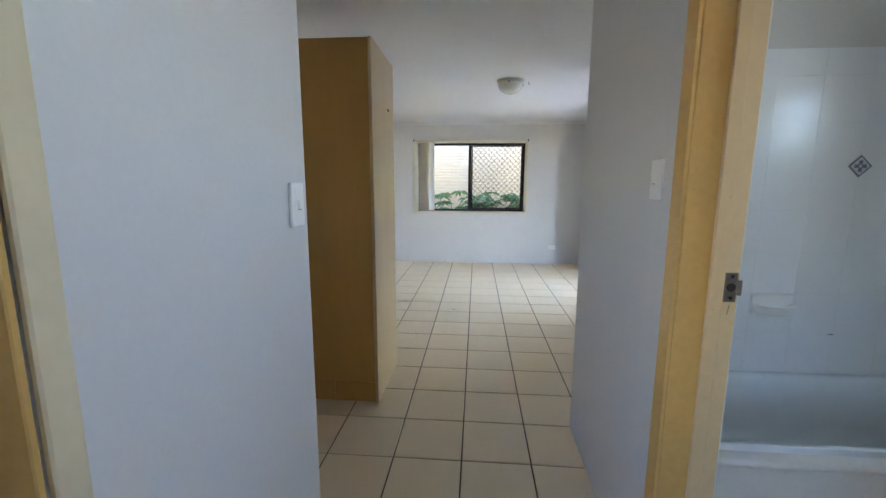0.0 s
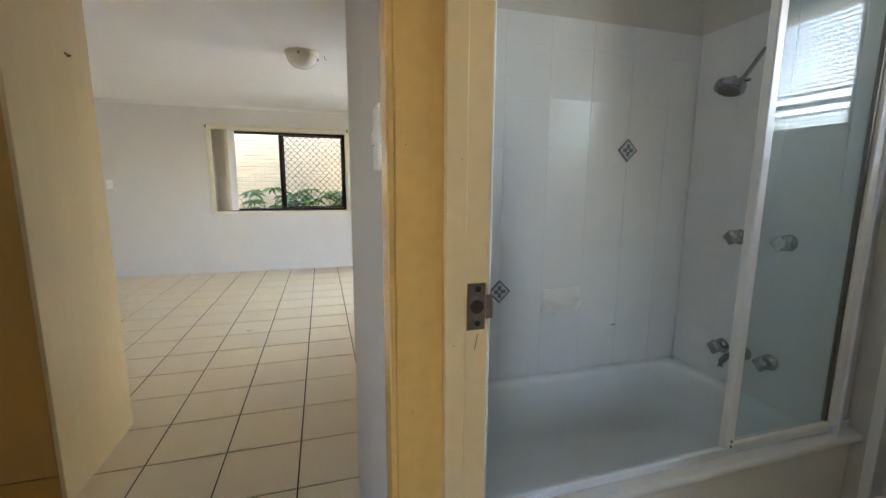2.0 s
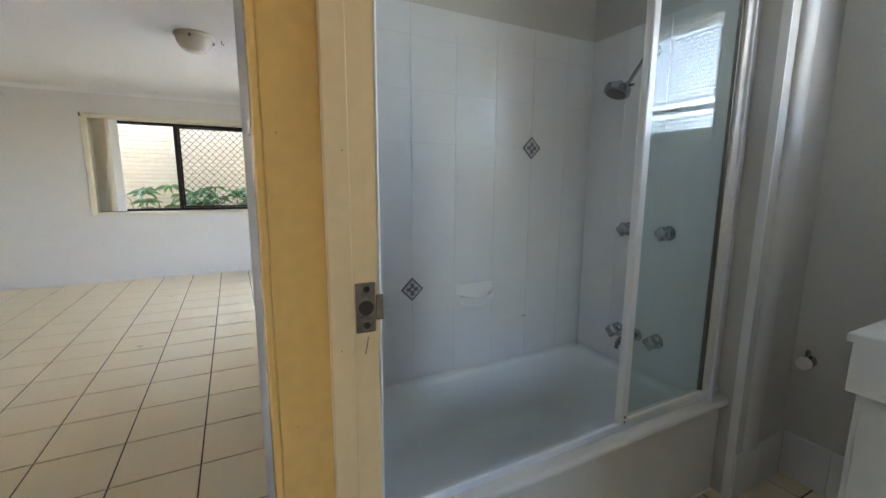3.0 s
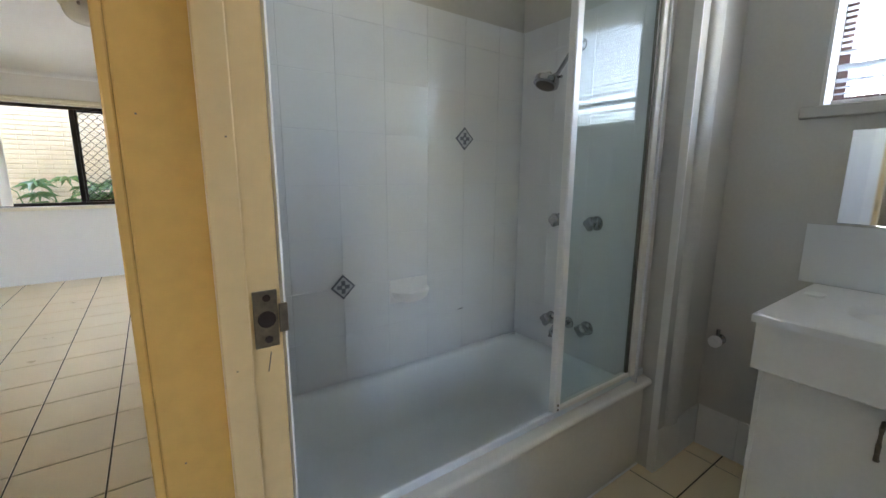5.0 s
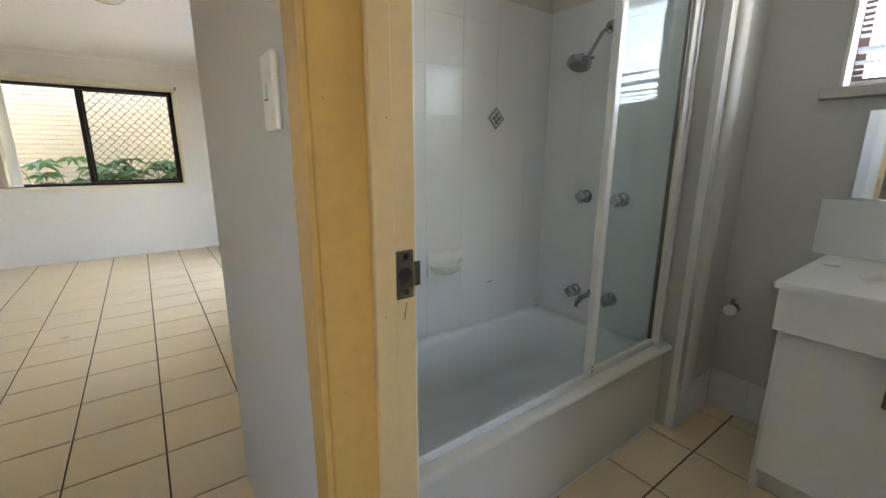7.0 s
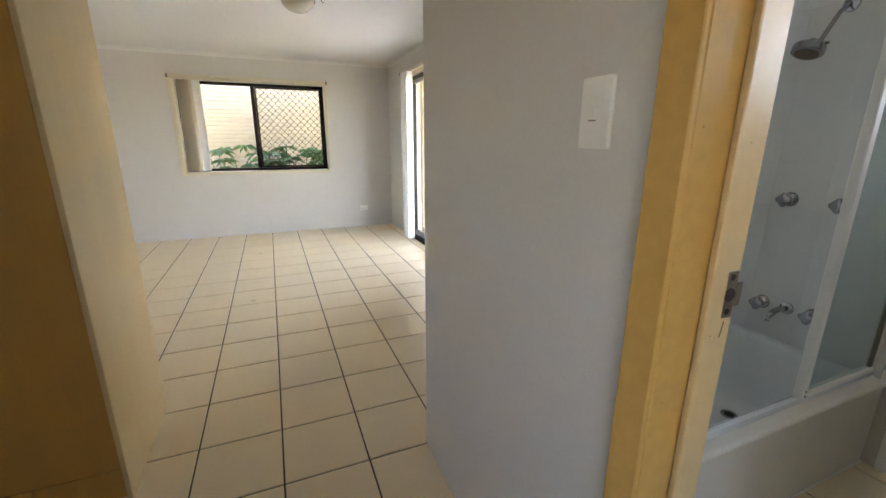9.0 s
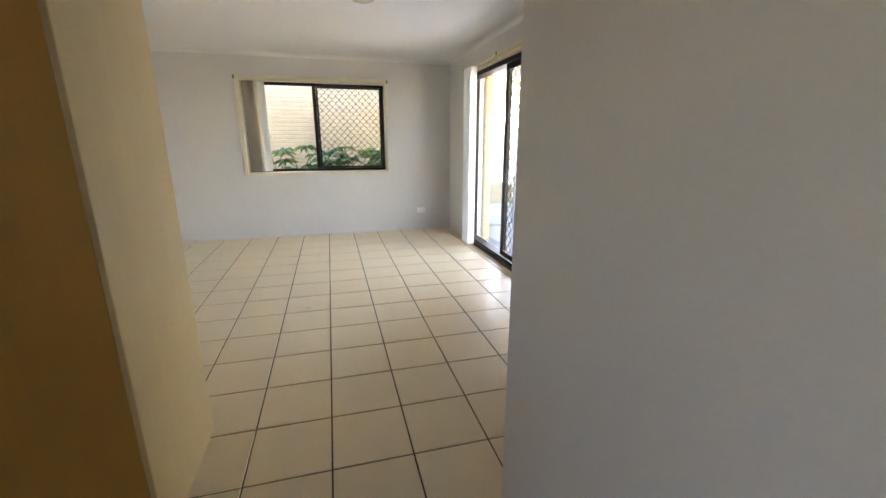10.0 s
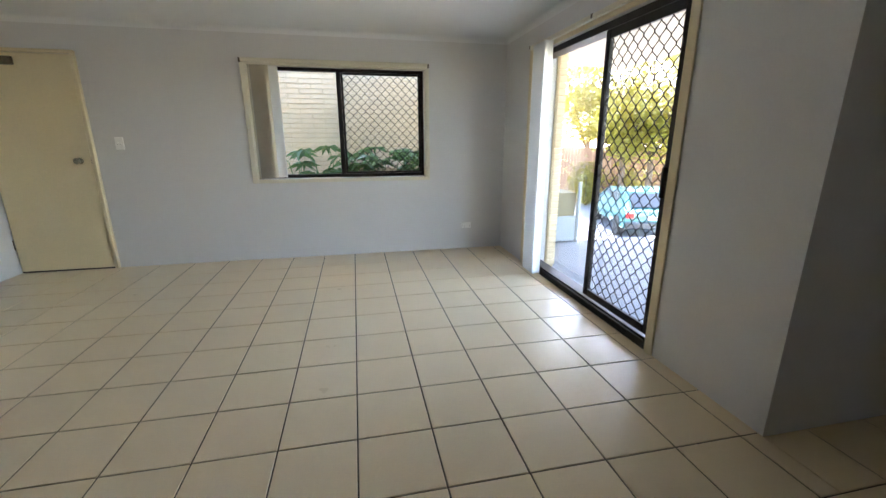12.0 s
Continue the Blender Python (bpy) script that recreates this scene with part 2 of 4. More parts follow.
# small opening at y 1.60 to 2.05 is added, out of view, to brighten the kitchen
structure("wall_west", [(XWEST - 0.24, XWEST, 2.05, YN, -0.1, H), (XWEST - 0.24, XWEST, -1.7, 1.60, -0.1, H), (XWEST - 0.24, XWEST, 1.60, 2.05, -0.1, 1.40), (XWEST - 0.24, XWEST, 1.60, 2.05, 1.72, H)], M_WALL, "painted west wall with an added daylight opening")
structure("wall_hall_east", [(XH, 0.735, 1.262, 2.3, -0.1, H), (XH, 0.735, -1.5, 0.418, -0.1, H), (XH, 0.735, 0.418, 1.262, 2.062, H)], M_WALL,
          "grey-white painted hall wall beside the bathroom door")
structure("wall_alcove_south", [(0.735, XB + 0.24, YB + 0.055, 2.3, -0.1, H)], M_WALL, "plain painted alcove wall")
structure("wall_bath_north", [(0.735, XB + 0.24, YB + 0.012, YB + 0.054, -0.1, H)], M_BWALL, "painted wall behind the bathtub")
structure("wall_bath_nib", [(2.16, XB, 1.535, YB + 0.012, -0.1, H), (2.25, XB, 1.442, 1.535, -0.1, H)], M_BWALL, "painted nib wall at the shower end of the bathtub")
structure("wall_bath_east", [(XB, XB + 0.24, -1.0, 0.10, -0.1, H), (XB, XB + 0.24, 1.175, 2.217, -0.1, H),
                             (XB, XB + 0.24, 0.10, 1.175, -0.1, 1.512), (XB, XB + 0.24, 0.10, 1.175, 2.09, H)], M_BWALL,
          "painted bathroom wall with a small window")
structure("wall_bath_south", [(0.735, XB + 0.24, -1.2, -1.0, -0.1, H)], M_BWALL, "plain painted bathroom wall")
# gap at y -1.42 to -0.46 is added, out of view, to pass rear daylight
structure("wall_hall_west", [(XL - 0.1, XL, 0.5355, 1.29, -0.1, H), (XL - 0.1, XL, -0.46, -0.30, -0.1, H), (XL - 0.1, XL, -1.5, -1.42, -0.1, H), (XL - 0.1, XL, -1.42, -0.46, 2.06, H), (XL - 0.1, XL, -0.30, 0.56, 2.06, H)], M_WALL,
          "smooth pale hall wall with a light switch")
structure("wall_kitchen_south", [(XWEST, XL - 0.1, 0.56, 0.66, -0.1, H)], M_WALL, "plain painted kitchen wall")
structure("ceiling", [(XWEST - 0.24, XE + 0.24, -1.7, YN + 0.24, H, H + 0.12), (XE + 0.24, XB + 0.24, -1.7, 3.86, H, H + 0.12)], M_CEIL, "white painted plasterboard ceiling", "ceiling")
structure("floor", [(XWEST - 0.1, XE + 0.02, -1.7, YN + 0.1, -0.1, -0.004), (XE + 0.02, XB + 0.1, -1.2, 3.8, -0.1, -0.004)], M_GROUT,
          "dark brown grout bed under the floor tiles", "floor")
# opening added in this unseen wall so that daylight reaches hall and door frame
structure("wall_south", [(XWEST, -1.55, -1.7, -1.5, -0.1, H), (-0.56, 0.735, -1.7, -1.5, -0.1, H), (-1.55, -0.56, -1.7, -1.5, -0.1, 0.85), (-1.55, -0.56, -1.7, -1.5, 1.8, H)], M_WALL,
          "painted outer wall of the rear rooms with an added daylight opening")


def cornice(name, x0, x1, y0, y1):
    """Small cove between wall and ceiling; the strip runs along the longer side."""
    bm = bmesh.new()
    n = 5
    prof = [(0.0, 0.0)] + [(0.05 * (1 - math.sin(a)), -0.05 * (1 - math.cos(a))) for a in [math.pi / 2 * k / n for k in range(n + 1)]]
    ends = []
    for s in (0, 1):
        ring = []
        for u, w in prof:
            if abs(y1 - y0) > abs(x1 - x0):
                ring.append(bm.verts.new((x0 + u * (1 if x1 > x0 else -1), y0 + s * (y1 - y0), H - 0.002 + w)))
            else:
                ring.append(bm.verts.new((x0 + s * (x1 - x0), y0 + u * (1 if y1 > y0 else -1), H - 0.002 + w)))
        ends.append(ring)
    a, b = ends
    for k in range(len(a)):
        bm.faces.new((a[k], a[(k + 1) % len(a)], b[(k + 1) % len(a)], b[k]))
    bm.faces.new(a)
    bm.faces.new(list(reversed(b)))
    return tagged(part(name, bm, M_CEIL, None), "narrow white plaster cove cornice along the ceiling", "cornice", kind="structure")


cornice("trim_north", XWEST, XE, YN - 0.001, YN - 0.05)
cornice("trim_east", XE - 0.001, XE - 0.05, 3.62, YN)
cornice("trim_west", XWEST + 0.001, XWEST + 0.05, 0.66, YN)


# ---- window of the living room ----
def mesh_strand(amp, pitch, length, flip, d=0.005, w=0.0045):
    """One zigzag strand of a diamond grille, along z, bowing in x."""
    bm = bmesh.new()
    n = int(length / (pitch / 2))
    pts = []
    for k in range(n + 1):
        s = (1 if k % 2 == 0 else -1) * (-1 if flip else 1)
        z = k * pitch / 2
        pts.append((s * amp, z - pitch * 0.06))
        pts.append((s * amp, z + pitch * 0.06))
    rings = []
    for x, z in pts:
        rings.append([bm.verts.new(c) for c in ((x - w, -d, z), (x + w, -d, z), (x + w, d, z), (x - w, d, z))])
    for a, b in zip(rings, rings[1:]):
        for k in range(4):
            bm.faces.new((a[k], a[(k + 1) % 4], b[(k + 1) % 4], b[k]))
    return bm


def grille(parent, x0, x1, z0, z1, y, w=0.105):
    """Diamond security grille between x0..x1 and z0..z1 in the plane y of its thing."""
    n = max(2, round((x1 - x0) / (w / 2)))
    step = (x1 - x0) / n
    rows = int((z1 - z0) / (w / 2))
    length = z1 - z0
    meshes = [finish(mesh_strand(step / 2, length / rows * 2, length, f), "strand", M_BLACK) for f in (0, 1)]
    for k in range(n):
        ob = new("strand", meshes[k % 2])
        ob.parent = parent
        ob.location = (x0 + step * (k + 0.5), y, z0)


def frame_bars(parent, name, mat, x0, x1, z0, z1, w, y0, y1, bevel=0.003):
    for bx in ((x0, x0 + w, z0, z1), (x1 - w, x1, z0, z1), (x0 + w, x1 - w, z0, z0 + w), (x0 + w, x1 - w, z1 - w, z1)):
        part(name, B(bx[0], bx[1], y0, y1, bx[2], bx[3], bevel=bevel), mat, parent)


win = thing("window_1", "black aluminium sliding window with diamond security screen and cream trim", "window", kind="structure")
# cream architrave on the wall face
part("architrave_top", B(WX0 - 0.055, WX1 + 0.032, YN - 0.014, YN - 0.002, WZ1, WZ1 + 0.045, bevel=0.004), M_TRIM, win, "cream painted trim")
part("architrave_side", B(WX0 - 0.055, WX0, YN - 0.014, YN - 0.002, WZ0 - 0.04, WZ1, bevel=0.004), M_TRIM, win)
part("architrave_side", B(WX1, WX1 + 0.032, YN - 0.014, YN - 0.002, WZ0 - 0.04, WZ1, bevel=0.004), M_TRIM, win)
part("window_sill", B(WX0, WX1, YN - 0.022, YN + 0.10, WZ0 - 0.04, WZ0 - 0.002, bevel=0.004), M_TRIM, win, "cream painted timber sill")
# reveal lining
part("reveal", B(WX0, WX0 + 0.012, YN - 0.002, YN + 0.10, WZ0, WZ1 - 0.014), M_TRIM, win)
part("reveal", B(WX1 - 0.012, WX1, YN - 0.002, YN + 0.10, WZ0, WZ1 - 0.014), M_TRIM, win)
part("reveal", B(WX0, WX1, YN - 0.002, YN + 0.10, WZ1 - 0.012, WZ1), M_TRIM, win)
FY = YN + 0.10
frame_bars(win, "window_frame", M_BLACK, WX0 + 0.014, WX1 - 0.014, WZ0 + 0.002, WZ1 - 0.014, 0.034, FY, FY + 0.07)
part("mullion", B(-0.09, -0.043, FY - 0.012, FY + 0.05, WZ0 + 0.038, WZ1 - 0.05, bevel=0.004), M_BLACK, win)
part("pane", B(WX0 + 0.05, -0.088, FY + 0.035, FY + 0.039, WZ0 + 0.038, WZ1 - 0.05), M_GLASS, win, "clear glass pane").visible_shadow = False
part("pane", B(-0.045, WX1 - 0.05, FY + 0.045, FY + 0.049, WZ0 + 0.038, WZ1 - 0.05), M_GLASS, win, "clear glass pane").visible_shadow = False
scr = part("security_screen", B(-0.041, -0.019, FY + 0.004, FY + 0.03, WZ0 + 0.04, WZ1 - 0.052), M_BLACK, win, "black diamond-mesh security screen")
part("screen_edge", B(WX1 - 0.072, WX1 - 0.05, FY + 0.004, FY + 0.03, WZ0 + 0.04, WZ1 - 0.052), M_BLACK, scr)
part("screen_edge", B(-0.017, WX1 - 0.074, FY + 0.004, FY + 0.03, WZ0 + 0.04, WZ0 + 0.06), M_BLACK, scr)
part("screen_edge", B(-0.017, WX1 - 0.074, FY + 0.004, FY + 0.03, WZ1 - 0.072, WZ1 - 0.052), M_BLACK, scr)
grille(scr, -0.017, WX1 - 0.074, WZ0 + 0.06, WZ1 - 0.072, FY + 0.017, 0.09)


def vertical_blind(name, label, track, slats, axis, face, bottom, top):
    """Track and stacked hanging slats. axis 'x' runs along x at y=face, 'y' along y at x=face."""
    th = thing(name, label, "blind")
    a0, a1 = track
    if axis == "x":
        part("track", B(a0, a1, face - 0.035, face - 0.003, top, top + 0.035, bevel=0.004), M_TRIM, th, "slim cream headrail")
        for c in (a0, a1):
            part("end_cap", B(c - 0.009, c + 0.009, face - 0.041, face - 0.003, top - 0.006, top + 0.034, bevel=0.003), M_EDGE, th, "dark plastic end cap")
    else:
        part("track", B(face - 0.035, face - 0.003, a0, a1, top, top + 0.035, bevel=0.004), M_TRIM, th, "slim cream headrail")
        for c in (a0 + 0.25, a0 + 0.9, a1):
            part("bracket", B(face - 0.041, face - 0.003, c - 0.008, c + 0.008, top + 0.006, top + 0.036, bevel=0.002), M_EDGE, th, "dark mounting bracket")
    for k, (pos, turn, off) in enumerate(slats):
        bm = bmesh.new()
        n = 6
        row = []
        for z in (bottom, top - 0.003):
            r = []
            for q in range(n + 1):
                u = -0.0445 + 0.089 * q / n
                w = 0.006 * (1 - (u / 0.0445) ** 2)
                r.append((u, w, z))
            row.append(r)
        f = [[bm.verts.new((u, w, z)) for u, w, z in r] for r in row]
        g = [[bm.verts.new((u, w + 0.0012, z)) for u, w, z in r] for r in row]
        for q in range(n):
            bm.faces.new((f[0][q], f[0][q + 1], f[1][q + 1], f[1][q]))
            bm.faces.new((g[0][q + 1], g[0][q], g[1][q], g[1][q + 1]))
            bm.faces.new((f[0][q + 1], f[0][q], g[0][q], g[0][q + 1]))
            bm.faces.new((f[1][q], f[1][q + 1], g[1][q + 1], g[1][q]))
        bm.faces.new((f[0][0], f[1][0], g[1][0], g[0][0]))
        bm.faces.new((f[0][n], g[0][n], g[1][n], f[1][n]))
        ob = part("slat", bm, M_TOP if k == len(slats) - 1 or axis == "y" else M_BLIND, th, smooth=True)
        ob.matrix_local = pose(pos, face + off, 0, 0, 0, turn) if axis == "x" else pose(face + off, pos, 0, 0, 0, turn)
    return th


vertical_blind("vertical_blind", "off-white fabric vertical blind drawn back at the window", (WX0 - 0.045, WX1 + 0.022),
               [(-0.90 + 0.019 * k, 72 - 2 * k, 0.05) for k in range(9)] + [(-0.705, 12, 0.05)], "x", YN - 0.002, WZ0 + 0.012, WZ1 + 0.005)

# ---- sliding patio door ----
sd = thing("door_1", "black aluminium sliding patio door with diamond security screen", "sliding door", (XE, 0, 0), kind="structure")


def sdp(name, x0, x1, y0, y1, z0, z1, mat=M_BLACK, label="", parent=None, bevel=0.003):
    return part(name, B(x0, x1, y0, y1, z0, z1, bevel=bevel), mat, parent or sd, label)


ST = 2.06
sdp("architrave_side", -0.016, -0.003, DW0 - 0.065, DW0, 0.0, ST + 0.06, M_CREAM, "cream painted door trim")
sdp("architrave_side", -0.016, -0.003, DW1, DW1 + 0.06, 0.0, ST + 0.06, M_CREAM)
sdp("architrave_top", -0.016, -0.003, DW0, DW1, ST, ST + 0.06, M_CREAM)
sdp("door_lining", 0.0, 0.06, DW0, DW0 + 0.012, 0.06, ST, M_CREAM, bevel=0)
sdp("track", 0.0, 0.16, DW0 + 0.002, DW1 - 0.002, 0.004, 0.05, label="black aluminium sill track")
sdp("track_lip", 0.012, 0.02, DW0 + 0.002, DW1 - 0.002, 0.051, 0.07)
sdp("head", 0.03, 0.16, DW0 + 0.014, DW1 - 0.002, ST - 0.05, ST - 0.002)
sdp("jamb", 0.03, 0.16, DW0 + 0.014, DW0 + 0.05, 0.051, ST - 0.052)
sdp("jamb", 0.03, 0.16, DW1 - 0.04, DW1 - 0.003, 0.051, ST - 0.052)
# security screen panel over the near half
sp = sdp("security_panel", 0.035, 0.06, DW0 + 0.05, DW0 + 0.095, 0.075, ST - 0.052, label="sliding screen panel with diamond grille")
sdp("stile", 0.035, 0.06, 5.165, 5.215, 0.075, ST - 0.052, parent=sp)
sdp("rail", 0.035, 0.06, DW0 + 0.097, 5.163, 0.075, 0.13, parent=sp)
sdp("rail", 0.035, 0.06, DW0 + 0.097, 5.163, ST - 0.11, ST - 0.052, parent=sp)
n_str = 14
gy0, gy1, gz0, gz1 = DW0 + 0.097, 5.163, 0.13, ST - 0.11
step = (gy1 - gy0) / n_str
rows = int((gz1 - gz0) / 0.052)
strands = [finish(mesh_strand(step / 2, (gz1 - gz0) / rows * 2, gz1 - gz0, f, 0.0025, 0.0036), "strand", M_BLACK) for f in (0, 1)]
for k in range(n_str):
    ob = new("strand", strands[k % 2])
    ob.parent = sp
    ob.matrix_local = pose(0.047, gy0 + step * (k + 0.5), gz0, 0, 0, 90)
hd = sdp("handle", 0.008, 0.034, DW0 + 0.058, DW0 + 0.082, 0.95, 1.13, label="black pull handle", parent=sp, bevel=0.006)
# glass panels: the fixed far one is open view, the near one behind the screen
gp = sdp("glass_panel", 0.085, 0.115, 5.235, 5.295, 0.075, ST - 0.052)
sdp("pane", 0.098, 0.103, DW0 + 0.06, 5.234, 0.075, ST - 0.06, M_GLASS, "clear glass pane", parent=gp, bevel=0).visible_shadow = False
sdp("pane", 0.128, 0.133, 5.296, DW1 - 0.042, 0.075, ST - 0.06, M_GLASS, "clear glass pane", parent=gp, bevel=0).visible_shadow = False
vertical_blind("vertical_blind", "off-white vertical blind stacked beside the sliding patio door", (DW0 - 0.02, 6.33),
               [(6.11 - 0.022 * k, 0 + 1.5 * k, -0.05) for k in range(11)], "y", XE - 0.016, 0.03, 2.09)

# ---- front door ----
fd = thing("door_2", "closed flush cream front door with round knob and closer", "door", (0, YN, 0), kind="structure")
part("door_leaf", B(-3.235, -2.425, -0.034, -0.004, 0.018, 2.035, bevel=0.003), M_DOOR, fd, "flat cream painted door leaf")
part("door_jamb", B(-2.42, -2.388, -0.05, -0.003, 0.0, 2.039, bevel=0.004), M_CREAM, fd)
part("door_jamb", B(-3.247, -2.388, -0.05, -0.003, 2.04, 2.07, bevel=0.004), M_CREAM, fd)
part("door_gap", B(-3.235, -2.425, -0.03, -0.004, 0.001, 0.017), M_DARK, fd, "dark gap under the door")
bm = lathe(bmesh.new(), [(0.027, 0.0), (0.029, 0.006), (0.02, 0.014), (0.011, 0.018), (0.011, 0.035), (0.026, 0.045), (0.028, 0.06), (0.018, 0.07)], pose(-2.52, -0.034, 1.09, 90), 20)
kn = part("door_knob", bm, M_STEEL, fd, "dull metal round door knob", True)
part("latch_plate", B(-2.4255, -2.4195, -0.04, -0.0335, 1.06, 1.12), M_STEEL, fd, "small steel latch plate")
cl = part("door_closer", B(-3.22, -2.86, -0.075, -0.0345, 1.93, 2.0, bevel=0.008, seg=2), M_STEEL, fd, "bronze overhead door closer")
bm = tube(bmesh.new(), [(-2.98, -0.06, 2.005), (-2.93, -0.16, 2.03), (-3.10, -0.06, 2.06)], 0.008, 8)
part("closer_arm", bm, M_STEEL, cl)
for z in (0.24, 1.75):
    part("hinge", B(-3.243, -3.2355, -0.042, -0.0345, z, z + 0.1, bevel=0.002), M_STEEL, fd, "steel butt hinge")


def switch_plate(name, label, at, turn, w=0.075, h=0.117, rockers=1):
    """Wall plate with rockers, facing -y before its turn about z."""
    th = thing(name, label, "light switch", at)
    th.rotation_euler = (0, 0, radians(turn))
    part("plate", B(-w / 2, w / 2, -0.011, -0.0005, -h / 2, h / 2, bevel=0.004, seg=2), M_PLAST, th)
    part("inner_panel", B(-w * 0.3, w * 0.3, -0.0122, -0.0112, -h * 0.38, h * 0.38, bevel=0.0005), M_PLAST, th)
    for k in range(rockers):
        x = (k - (rockers - 1) / 2) * 0.025
        part("rocker", B(x - 0.007, x + 0.007, -0.0165, -0.0136, -0.011, 0.011, bevel=0.0015), M_PLAST, th)
        part("rocker_gap", B(x - 0.008, x + 0.008, -0.0150, -0.0136, -0.0130, -0.0112), M_EDGE, th, "dark slit under the rocker")
        part("rocker_surround", B(x - 0.009, x + 0.009, -0.0135, -0.0123, -0.0135, 0.0135), M_PLAST, th)
    return th


switch_plate("light_switch", "white plastic light switch on the hall wall", (XL, 1.215, 1.275), 90)
switch_plate("light_switch", "white plastic light switch beside the bathroom door", (XH, 1.432, 1.346), -90, 0.071, 0.116)
switch_plate("light_switch", "white plastic switch plate beside the front door", (-2.175, YN, 1.25), 0, 0.075, 0.117, 2)


def power_outlet(at, turn):
    """Double power point facing -y before its turn."""
    po = thing("power_outlet", "white double power point low on the wall", "power outlet", at)
    po.rotation_euler = (0, 0, radians(turn))
    part("plate", B(-0.058, 0.058, -0.010, -0.0005, -0.036, 0.036, bevel=0.004, seg=2), M_PLAST, po)
    for x in (-0.03, 0.03):
        part("rocker", B(x - 0.008, x + 0.008, -0.0135, -0.0105, 0.012, 0.028, bevel=0.002), M_PLAST, po)
        for dx in (-0.008, 0.008):
            part("socket_slot", B(x + dx - 0.0015, x + dx + 0.0015, -0.0108, -0.0101, -0.018, -0.006), M_DARK, po)


power_outlet((1.33, YN, 0.285), 0)
power_outlet((2.51, 3.34, 0.24), -90)

# ---- ceiling lamp ----
lamp = thing("ceiling_light", "frosted opal glass dome ceiling light, switched off", "ceiling light", (0.37, 4.42, H))
part("base_ring", lathe(bmesh.new(), [(0.135, -0.002), (0.138, -0.012), (0.125, -0.03), (0.10, -0.03)], seg=32), M_TRIM, lamp, "cream enamelled base ring", True)
part("shade", lathe(bmesh.new(), [(0.122, -0.031), (0.12, -0.05), (0.105, -0.085), (0.075, -0.112), (0.04, -0.125), (0.012, -0.128)], seg=32), M_SHADE, lamp, smooth=True)
for a in (20, 140, 260):
    x, y = 0.132 * math.cos(radians(a)), 0.132 * math.sin(radians(a))
    part("clip", lathe(bmesh.new(), [(0.007, -0.045), (0.009, -0.036), (0.009, -0.028)], pose(x, y, 0), 10), M_STEEL, lamp)
hk = thing("ceiling_hook", "small dark screw hook in the ceiling", "hook", (0.55, 4.47, H))
part("hook", tube(bmesh.new(), [(0, 0, -0.001), (0, 0, -0.02), (0.008, 0, -0.03), (0.016, 0, -0.024)], 0.003, 6), M_DARK, hk)

# ---- kitchen: tall pantry and bench ----
PX0, PX1, PY0, PY1, PH = -1.07, -0.525, 2.45, 3.03, 2.11
pn = thing("pantry_cupboard", "tall beech laminate pantry cupboard beside the bench", "cupboard", (0, 0, 0))
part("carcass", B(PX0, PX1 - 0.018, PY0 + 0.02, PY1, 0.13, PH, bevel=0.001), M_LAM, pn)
part("end_panel", B(PX1 - 0.017, PX1, PY0 - 0.004, PY1 + 0.002, 0.0, PH + 0.002, bevel=0.002), M_LAM_LIT, pn, "beech end panel, lit side coloured paler")
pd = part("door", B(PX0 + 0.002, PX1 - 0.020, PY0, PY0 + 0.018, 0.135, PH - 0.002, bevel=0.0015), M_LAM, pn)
part("handle", tube(bmesh.new(), [(-1.0, PY0 - 0.001, 1.19), (-1.0, PY0 - 0.024, 1.18), (-0.998, PY0 - 0.03, 1.145), (-1.0, PY0 - 0.024, 1.11), (-1.0, PY0 - 0.001, 1.10)], 0.006, 8), M_LAM, pd, "curved timber-coloured handle")
for k in range(2):
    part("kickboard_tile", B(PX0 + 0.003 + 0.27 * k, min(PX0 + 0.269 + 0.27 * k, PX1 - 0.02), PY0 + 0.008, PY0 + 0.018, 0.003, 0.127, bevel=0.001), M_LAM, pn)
for n_y, n_z in ((2.83, 1.80), (2.845, 1.795), (2.86, 1.80)):
    part("chip", tube(bmesh.new(), [(PX1 - 0.001, n_y, n_z), (PX1 + 0.004, n_y + 0.008, n_z - 0.004)], 0.004, 6), M_EDGE, pn, "small chip in the panel")

for k in range(3):
    x1 = PX0 - 0.004 - 0.60 * k
    bcx = thing("base_cabinet", "beech laminate base cupboard under the white bench", "cabinet", (x1 - 0.596, PY0, 0), "kitchen base cupboards")
    part("carcass", B(0, 0.596, 0.02, 0.55, 0.13, 0.885), M_LAM, bcx)
    d = part("door", B(0.002, 0.594, 0.0, 0.018, 0.15, 0.878, bevel=0.0015), M_LAM, bcx)
    part("handle", tube(bmesh.new(), [(0.06, -0.001, 0.80), (0.06, -0.026, 0.79), (0.06, -0.03, 0.75), (0.06, -0.026, 0.71), (0.06, -0.001, 0.70)], 0.006, 8), M_LAM, d)
    part("kickboard", B(0.002, 0.594, 0.03, 0.045, 0.003, 0.128), M_LAM, bcx)
bt = thing("benchtop", "white laminate kitchen benchtop with dark front edge", "benchtop", (0, 0, 0))
part("top", B(PX0 - 1.82, PX0 - 0.002, PY0 - 0.012, PY1 + 0.02, 0.887, 0.912, bevel=0.002), M_TOP, bt)
part("front_edge", B(PX0 - 1.82, PX0 - 0.002, PY0 - 0.0155, PY0 - 0.0125, 0.888, 0.908), M_EDGE, bt, "dark edging strip")

